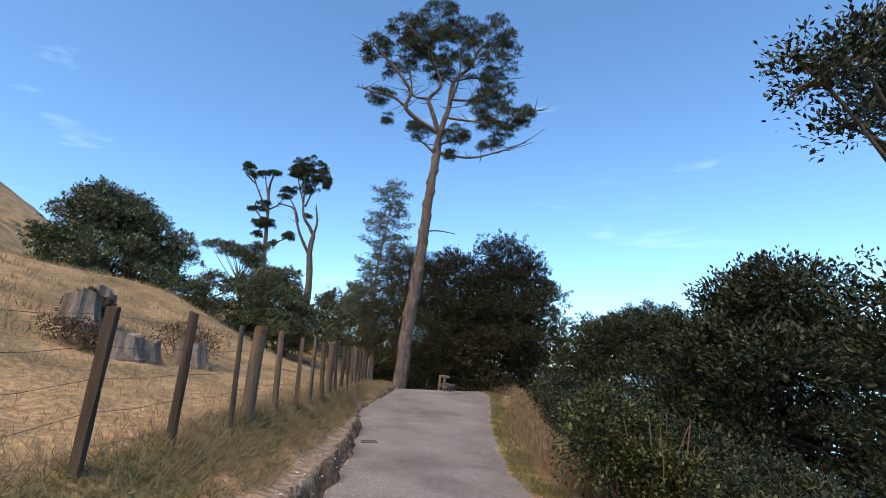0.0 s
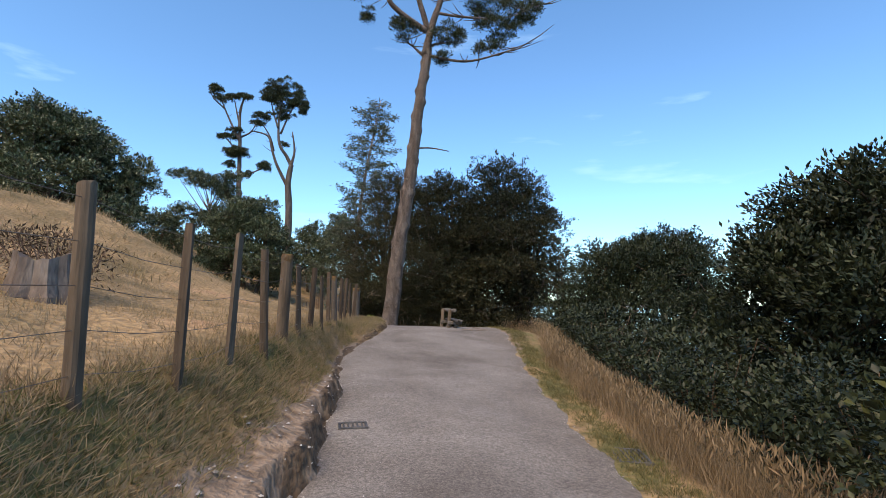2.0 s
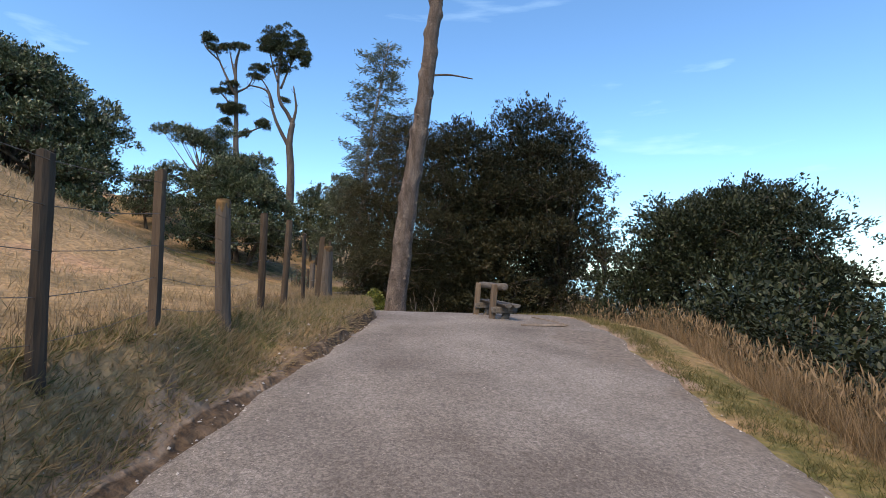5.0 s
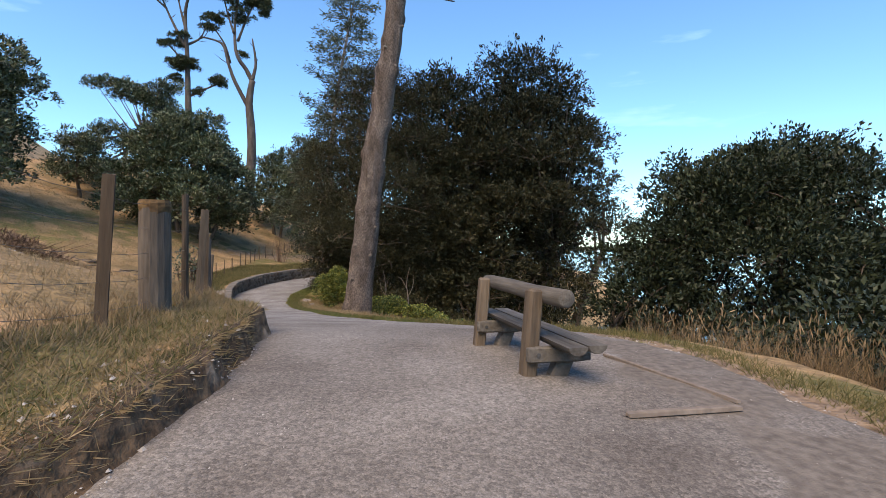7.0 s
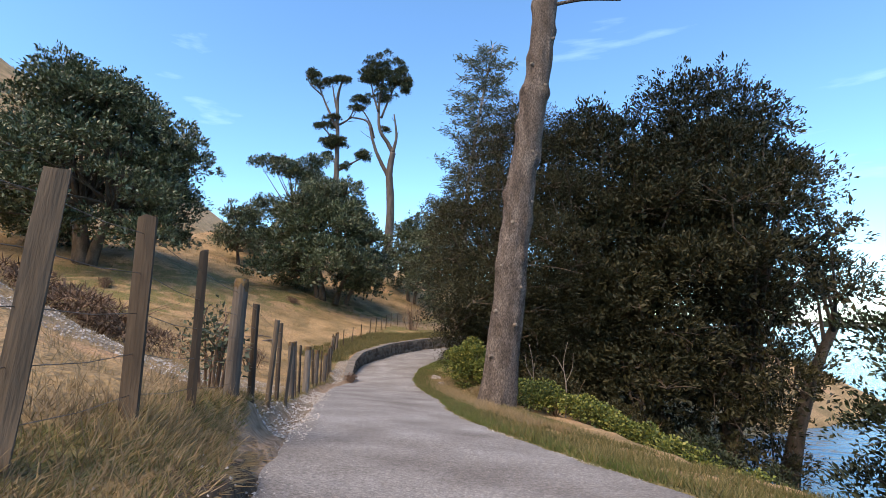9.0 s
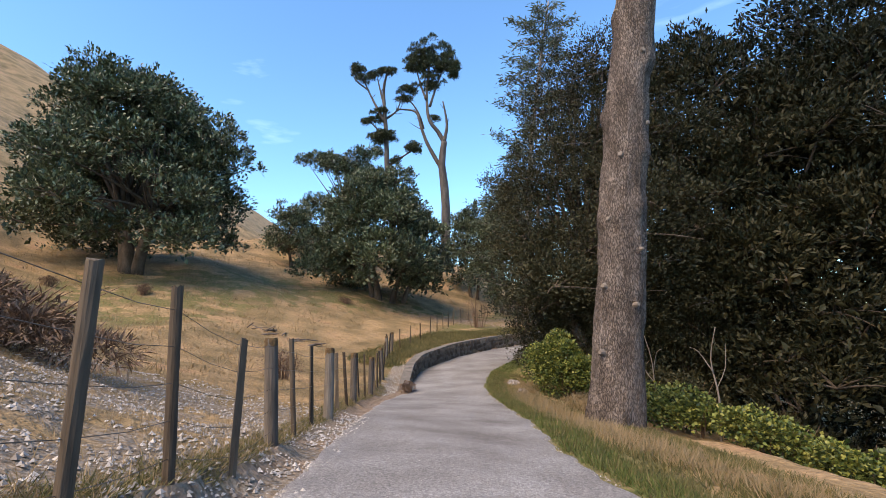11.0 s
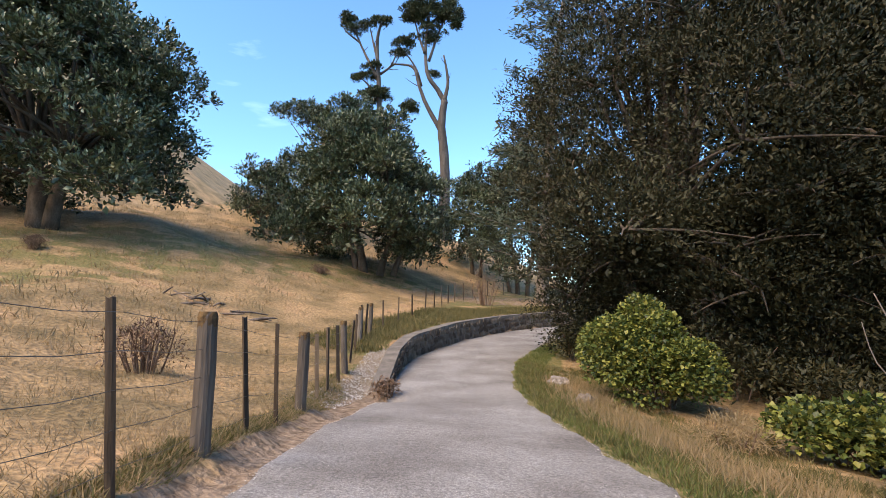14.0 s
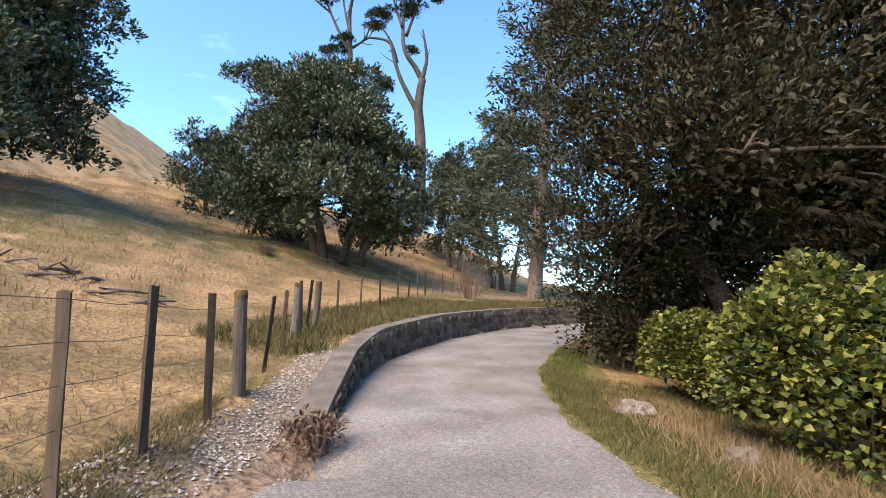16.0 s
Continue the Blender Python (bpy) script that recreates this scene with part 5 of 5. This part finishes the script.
# ---- stumps and logs ----
def stump(x, y, r, h, seed, label):
    pr = random.Random(seed)
    root = empty("tree_stump", pose(x, y, gz(x, y)), label, "stump")
    m = Mesh()
    sides = 26
    v = []
    zs = (-0.3, 0.0, 0.1, 0.3, 0.6, 0.9, 1.0)
    for z in zs:
        for k in range(sides):
            a = 2 * math.pi * k / sides
            q = r * (1 + 0.55 * math.exp(-max(z, 0) * 3.0) * (0.4 + 0.6 * abs(math.sin(a * 3.5 + seed)))) * (1 + 0.10 * math.sin(a * 7 + seed))
            v.append((math.cos(a) * q, math.sin(a) * q, z * h + (0.12 * h * math.sin(a * 2 + seed) + 0.07 * h * pr.random() if z == 1.0 else 0)))
    f = [(i * sides + k, i * sides + (k + 1) % sides, (i + 1) * sides + (k + 1) % sides, (i + 1) * sides + k) for i in range(len(zs) - 1) for k in range(sides)]
    v.append((0, 0, h * 0.8))
    f += [(len(v) - 1 - sides + k, len(v) - 1 - sides + (k + 1) % sides, len(v) - 1) for k in range(sides)]
    m.add(v, f)
    part("stump_body", m.done("stump_body", DEADWOOD, False), root)


stump(-9.05, 12.5, 0.36, 0.75, 3, "broken grey side of a big rotten stump")
stump(-9.45, 13.7, 0.32, 0.85, 4, "tall pale side of a big rotten stump")
stump(-6.5, 10.5, 0.3, 0.48, 5, "low bleached stump with spreading roots in the grass")
stump(-6.35, 11.1, 0.2, 0.42, 6, "low bleached stump in the dry grass")
stump(-6.05, 12.3, 0.3, 0.55, 7, "root-legged bleached stump before a dry shrub")
# brown clump added to stand for the stump's dark hollow
shrub("hollow_filler", (-9.25, 13.1), (0.62, 0.45, 0.9), 2600, (0.12, 0.05), UNDERGROWTH, "dark clump added as the hollow between the halves of a rotten stump", 151, 12, "stump")
shrub("dry_shrub", (-7.3, 10.4), (0.8, 0.6, 0.5), 1800, (0.09, 0.03), UNDERGROWTH, "dark low scrub beside the stumps", 152, 16)


def log_pile():
    pr = random.Random(8)
    for k in range(16):
        x, y = -20.7 + pr.uniform(-1.9, 1.9), 50.3 + pr.uniform(-0.8, 0.8)
        a, L = pr.uniform(-1.4, 1.4), pr.uniform(0.6, 1.8)
        m = Mesh()
        pts = [(math.cos(a) * t * L, math.sin(a) * t * L, 0.10 + 0.10 * math.sin(t * 3 + k) + (0.3 * t if k % 3 == 0 else 0)) for t in (-0.5, -0.2, 0.1, 0.35, 0.5)]
        limb(m, pts, pr.uniform(0.045, 0.1), 0.02, 8, 3, pr)
        ob = part("fallen_branch", m.done("fallen_branch", DEADWOOD, True), None, "", pose(x, y, gz(x, y) - 0.09))
        tagged(ob, "bleached broken branch lying in the pasture", "branch", "fallen branches in the pasture")


log_pile()


def boulder(x, y, r, seed, mat, label, name="rock"):
    pr = random.Random(seed)
    bm = bmesh.new()
    bmesh.ops.create_icosphere(bm, subdivisions=3, radius=1)
    for v in bm.verts:
        n = noise.noise(v.co * 1.4 + Vector((seed, 0, 0))) * 0.45 + noise.noise(v.co * 4 + Vector((seed, 3, 0))) * 0.12
        v.co = v.co * (1 + n)
        v.co = Vector((v.co.x * r, v.co.y * r * 0.8, v.co.z * r * 0.75))
    me = bpy.data.meshes.new(name)
    bm.to_mesh(me)
    bm.free()
    me.materials.append(mat)
    tagged(part(name, me, None, "", pose(x, y, gz(x, y) + r * 0.25)), label, "rock")


boulder(-7.7, 49.3, 0.27, 2, PALEROCK, "weathered pale rock at the foot of the brambles")
boulder(-6.9, 47.1, 0.2, 5, STONE, "grey rock half buried in the verge")


def sapling():
    m = Mesh()
    pr = random.Random(9)
    limb(m, ((0, 0, -0.2), (0.05, 0, 1.0), (-0.05, 0.05, 1.9), (0.1, 0, 2.7)), 0.03, 0.008, 6, 4, pr)
    limb(m, ((-0.02, 0, 1.6), (-0.3, 0.1, 2.1), (-0.5, 0.1, 2.2)), 0.015, 0.005, 5, 3, pr)
    limb(m, ((0.0, 0, 1.2), (0.25, 0.1, 1.7), (0.3, 0.1, 2.3)), 0.015, 0.005, 5, 3, pr)
    for k, (x, y) in enumerate(((-1.15, 42.0), (-2.2, 44.6))):
        tagged(part("dead_sapling", m.done("dead_sapling", PALEBARK, True), None, "", pose(x, y, gz(x, y), 0, 8 * k, 140 * k)), "thin bare pale sapling among the brambles", "sapling")


sapling()


# ---- grass ----
def blades(name, label, xy, length, width, lean, mat, seed, droop=0.0):
    """Single blades of grass rooted at xy."""
    rng = np.random.default_rng(seed)
    n = len(xy)
    z = ground_z(xy[:, 0], xy[:, 1])
    pos = np.stack([xy[:, 0], xy[:, 1], z - 0.02], 1)
    way = np.concatenate([rng.normal(0, lean, (n, 2)), np.ones((n, 1)) - droop], 1)
    up = np.concatenate([rng.normal(0, 1, (n, 2)), np.zeros((n, 1))], 1) + 1e-3
    sz = rng.uniform(0.5, 1.25, n)
    tagged(part(name, leaf_mesh(name, pos, way, up, length * sz, width * rng.uniform(0.7, 1.3, n), mat, 0.1, 0.35)), label, "grass", kind="stuff")


def tufted(rng, x, y, per, spread):
    return np.stack([np.repeat(x, per) + rng.normal(0, spread, len(x) * per), np.repeat(y, per) + rng.normal(0, spread, len(x) * per)], 1)


def grasses():
    rng = np.random.default_rng(77)
    shelf_y, shelf_w = (-13, 9, 13, 16, 18.5, 20, 26, 29, 44, 46, 49, 60), (0.5, 0.4, 0.2, 0.2, 0.15, 0.06, 0.1, 0.5, 0.5, 1.3, 0.9, 0.6)

    def left(n, a, b, lo, hi, power=1.0):
        y = rng.uniform(a, b, n)
        xl, fx = left_x(y), fence_x(y)
        w = np.interp(y, shelf_y, shelf_w) + lo
        return xl - w - (xl - fx - w + hi) * rng.uniform(0, 1, n) ** power, y

    def clear(xy):
        y = xy[:, 1]
        keep = (left_x(y) - xy[:, 0] > np.interp(y, shelf_y, shelf_w) - 0.05) | (xy[:, 0] > right_x(y) + 0.02)
        keep &= ~((y > 43.5) & (y < 75) & (xy[:, 0] > left_x(y) - 0.5) & (xy[:, 0] < right_x(y)))
        rub = (xy[:, 0] > -17) & (y > 29) & (y < 36.5) & (xy[:, 0] < left_x(y)) & (rng.uniform(0, 1, len(y)) < 0.4)
        return xy[keep & ~rub]

    x, y = left(6200, -2, 46, 0.0, 0.3)
    blades("bank_grass", "tangled green and straw grass on the bank", clear(tufted(rng, x, y, 15, 0.07)), 0.105, 0.0075, 0.8, BLADE_GREEN, 1, 0.3)
    x, y = left(3800, -2, 46, 0.0, 0.4)
    blades("bank_straw", "matted dry straw on the bank", clear(tufted(rng, x, y, 12, 0.08)), 0.11, 0.006, 0.9, BLADE, 2, 0.4)
    y = rng.uniform(0, 64, 9500)
    x = fence_x(y) - 13 * rng.uniform(0, 1, 9500) ** 1.5 + 0.2
    blades("pasture_grass", "dry golden pasture grass", clear(tufted(rng, x, y, 9, 0.10)), 0.17, 0.0065, 0.55, BLADE, 3)
    y = rng.uniform(0, 82, 7000)
    x = fence_x(y) - 5 - 28 * rng.uniform(0, 1, 7000)
    blades("hill_grass", "dry tufts of grass across the hillside", tufted(rng, x, y, 6, 0.16), 0.28, 0.024, 0.5, BLADE, 4)
    n = 1500
    y = rng.uniform(3, 26, n)
    x = right_x(y) + 0.04 + 0.55 * rng.uniform(0, 1, n)
    blades("verge_turf", "short green turf beside the gravel", clear(tufted(rng, x, y, 14, 0.06)), 0.11, 0.006, 0.7, BLADE_GREEN, 5)
    n = 1700
    y = 8.3 + 17.7 * rng.uniform(0, 1, n)
    x = right_x(y) + np.interp(y, (0, 17, 20, 26), (0.5, 0.6, 1.0, 1.7)) + np.interp(y, (0, 17, 22, 26), (0.85, 0.95, 1.5, 1.9)) * rng.uniform(0, 1, n) ** 0.9
    xy = tufted(rng, x, y, 13, 0.09)
    blades("tall_grass", "tall dry grass with seed heads on the seaward edge", xy, 0.46, 0.005, 0.34, REDGRASS_SHADED, 6)
    k = rng.choice(len(xy), 6500)
    p = xy[k]
    pos = np.stack([p[:, 0], p[:, 1], ground_z(p[:, 0], p[:, 1]) + rng.uniform(0.3, 0.56, len(p))], 1)
    way = rng.normal(0, 0.35, (len(p), 3)) + np.array([0, 0, 1.0])
    tagged(part("seed_heads", leaf_mesh("seed_heads", pos, way, unit(rng, len(p)), rng.uniform(0.07, 0.15, len(p)), 0.016, REDGRASS_SHADED)), "dry pinkish seed heads of tall grass", "grass", kind="stuff")
    n = 5400
    y = rng.uniform(25, 52, n)
    x = right_x(y) + 0.1 + np.interp(y, (25, 31, 38, 52), (1.5, 3.0, 3.4, 3.3)) * rng.uniform(0, 1, n)
    blades("verge_grass", "green and straw grass on the verge under the pine", clear(tufted(rng, x, y, 14, 0.07)), 0.15, 0.010, 0.65, BLADE_GREEN, 7)
    n = 2600
    y = rng.uniform(29, 56, n)
    x = right_x(y) + 0.05 + np.interp(y, (29, 36, 40, 48, 56), (0.5, 0.7, 1.2, 1.3, 0.7)) * rng.uniform(0, 1, n)
    blades("path_turf", "fresh green turf along the gravel edge", clear(tufted(rng, x, y, 13, 0.06)), 0.12, 0.009, 0.65, TURF, 12)
    y = rng.uniform(5, 27, 2600)
    x = left_x(y) - np.interp(y, shelf_y, shelf_w) - (left_x(y) - fence_x(y) - np.interp(y, shelf_y, shelf_w)) * rng.uniform(0, 1, 2600)
    blades("bank_tussock", "matted tangled tussocks on the bank", clear(tufted(rng, x, y, 14, 0.09)), 0.12, 0.0055, 0.9, BLADE, 13, 0.3)
    n = 800
    y = rng.uniform(34, 50, n)
    x = right_x(y) + np.interp(y, (27, 31, 38, 50), (1.6, 2.4, 0.7, 0.9)) + 1.2 * rng.uniform(0, 1, n)
    blades("verge_straw", "long dry straw along the brambles", clear(tufted(rng, x, y, 14, 0.09)), 0.27, 0.009, 0.6, BLADE, 8)
    y = rng.uniform(-1, 30, 1700)
    x = fence_x(y) + rng.normal(-0.15, 0.3, 1700)
    blades("fence_grass", "tall reddish dry grass along the fence line", clear(tufted(rng, x, y, 9, 0.07)), 0.19, 0.0045, 0.5, REDGRASS_SHADED, 11)
    y = rng.uniform(18, 28, 1500)
    x = left_x(y) - rng.uniform(0.04, 0.28, 1500)
    blades("overhang_grass", "grass hanging over the edge of the bank", tufted(rng, x, y, 9, 0.04), 0.10, 0.005, 0.8, BLADE, 10, 1.0)
    y = rng.uniform(49, 72, 3000)
    x = left_x(y) - 0.6 - 3.0 * rng.uniform(0, 1, 3000)
    blades("wall_grass", "green and golden grass above the wall", tufted(rng, x, y, 10, 0.1), 0.28, 0.018, 0.5, BLADE_GREEN, 9)


grasses()


# ---- loose stones ----
def stones(name, label, xy, size, mat, seed, flat=0.5, sink=0.3):
    """Many small angular stones in one mesh, each a low faceted cap."""
    rng = np.random.default_rng(seed)
    n = len(xy)
    s = size * np.minimum(rng.lognormal(0, 0.45, n), 1.9)
    base = np.array([(1, 0, -0.5), (0, 1, -0.5), (-1, 0, -0.5), (0, -1, -0.5), (0, 0, 1)], float)
    v = base[None] * rng.uniform(0.6, 1.2, (n, 5, 1))
    a = rng.uniform(0, 6.28, n)
    c, si = np.cos(a)[:, None], np.sin(a)[:, None]
    x, y = v[..., 0] * c - v[..., 1] * si * 0.75, v[..., 0] * si + v[..., 1] * c * 0.75
    z = v[..., 2] * flat + rng.uniform(-0.25, 0.25, (n, 5)) * 0.5
    gzz = ground_z(xy[:, 0], xy[:, 1])
    w = np.stack([xy[:, :1] + x * s[:, None], xy[:, 1:] + y * s[:, None], gzz[:, None] + (z + flat * (1 - sink) * 0.5) * s[:, None] + 0.012], -1).reshape(-1, 3)
    tri = np.array([(0, 1, 4), (1, 2, 4), (2, 3, 4), (3, 0, 4)])
    f = (np.arange(n)[:, None, None] * 5 + tri[None]).reshape(-1, 3)
    me = bpy.data.meshes.new(name)
    me.from_pydata(w.tolist(), [], f.tolist())
    me.materials.append(mat)
    tagged(part(name, me), label, "stones", kind="stuff")


def loose():
    rng = np.random.default_rng(88)
    n = 17000
    y = rng.uniform(29, 37.5, n)
    d = 13 * rng.uniform(0, 1, n) ** 1.3
    d = np.minimum(d, 17 - (y - 27.5) * 1.2)
    x = left_x(y) + 0.25 - d
    clump_ = noise_mask(x, y, 1.1) > 0.42
    stones("rubble", "pale broken shell and stone rubble on the slope", np.stack([x, y], 1)[clump_], 0.021, PALESTONE, 1)
    n = 42000
    y = 3 + 45 * rng.uniform(0, 1, n)
    u = rng.uniform(0, 1, n)
    u = np.where(rng.uniform(0, 1, n) < 0.45, u, np.where(u < 0.5, u * 0.45, 1 - (1 - u) * 0.4))
    x = left_x(y) + (right_x(y) - left_x(y)) * u
    keep = rng.uniform(0, 1, n) < np.interp(y, (3, 24, 30, 48), (0.6, 0.7, 1.0, 1.0))
    stones("path_gravel", "loose pale gravel chips on the path", np.stack([x, y], 1)[keep], 0.009, PALESTONE, 2)
    n = 2500
    y = rng.uniform(43.2, 49.5, n)
    x = left_x(y) - rng.uniform(0.35, 1.1, n)
    stones("gutter_gravel", "white gravel washed down behind the wall", np.stack([x, y], 1), 0.016, PALESTONE, 3)
    n = 900
    y = rng.uniform(4, 27, n)
    x = left_x(y) - rng.uniform(-0.5, 0.5, n)
    stones("bank_pebbles", "white pebbles along the eroded bank", np.stack([x, y], 1), 0.014, PALESTONE, 4)


def noise_mask(x, y, s):
    return np.array([noise.noise(Vector((a * s, b * s, 0))) * 0.5 + 0.5 for a, b in zip(x, y)])


loose()


# ---- far shore ----
def far_shore():
    pr = random.Random(12)
    m = Mesh()
    for k in range(40):
        x = 60 + k * 60
        m.box(pose(x, 2300 + 60 * math.sin(k), SEA + 6), 64, 80, 12 + 10 * pr.random() + 14)
    tagged(part("backdrop_shore", m.done("backdrop_shore", DARKLEAF)), "low hazy wooded shore across the water", "shore", kind="structure")
    pale = material("pale_house", [(0.3, (0.5, 0.5, 0.48)), (0.7, (0.75, 0.74, 0.7))], 0.05, 0.8, 1, 0.2, 0)
    for k in range(14):
        x, w, h = 500 + k * 75 + pr.uniform(-20, 20), pr.uniform(18, 40), pr.uniform(9, 18)
        root = empty("distant_house", pose(x, 2235, SEA), "pale house on the far shore", "house", "houses on the far shore")
        m = Mesh()
        m.box(pose(0, 0, h / 2), w, 20, h)
        part("wall", m.done("wall", pale), root)
        m = Mesh()
        m.add([(-w / 2 - 1, -11, h), (w / 2 + 1, -11, h), (w / 2 + 1, 11, h), (-w / 2 - 1, 11, h), (-w / 2, 0, h + 6), (w / 2, 0, h + 6)], [(0, 1, 5, 4), (2, 3, 4, 5), (1, 2, 5), (3, 0, 4), (3, 2, 1, 0)])
        part("roof", m.done("roof", DARKBARK), root)


far_shore()


# ---- wall stones ----
def wall_stones():
    pr = random.Random(6)
    meshes = []
    for k in range(8):
        bm = bmesh.new()
        bmesh.ops.create_cube(bm, size=1)
        bmesh.ops.subdivide_edges(bm, edges=bm.edges, cuts=1, use_grid_fill=True)
        for v in bm.verts:
            v.co *= (0.5 / max(v.co.length, 1e-6)) ** 0.45
            v.co += Vector((pr.uniform(-0.06, 0.06), pr.uniform(-0.06, 0.06), pr.uniform(-0.06, 0.06)))
        me = bpy.data.meshes.new("stone")
        bm.to_mesh(me)
        bm.free()
        me.materials.append(STONE)
        meshes.append(me)
    count = 0
    for row in range(3):
        s = 46.2 + 0.21 * row
        while s < 72 and count < 296:
            dx = float(left_x(s + 0.1) - left_x(s - 0.1)) / 0.2
            w = pr.choice((0.16, 0.22, 0.3, 0.36, 0.46, 0.55)) * pr.uniform(0.85, 1.15)
            step = w / math.sqrt(1 + dx * dx)
            y = s + step / 2
            h = float(np.interp(y, WALL_Y, WALL_H)) - 0.05
            rh = h / 3
            wave = 0.05 * math.sin(y * 2.1 + row) + pr.uniform(-0.05, 0.05)
            x, z = float(left_x(y)), float(rise(y)) + rh * (row + 0.5) - 0.02 + wave * rh * 2
            n = Vector((1, -dx, 0)).normalized()
            ang = math.degrees(math.atan2(1, dx))
            m = pose(x - n.x * 0.03, y - n.y * 0.03, z, pr.uniform(-8, 8), pr.uniform(-24, 24), ang) @ Matrix.Diagonal((w * pr.uniform(0.85, 1.02), 0.15 * pr.uniform(0.7, 1.15), rh * pr.uniform(0.65, 1.2), 1))
            part("stone", pr.choice(meshes), stone_wall, "", m)
            s += step
            count += 1


wall_stones()
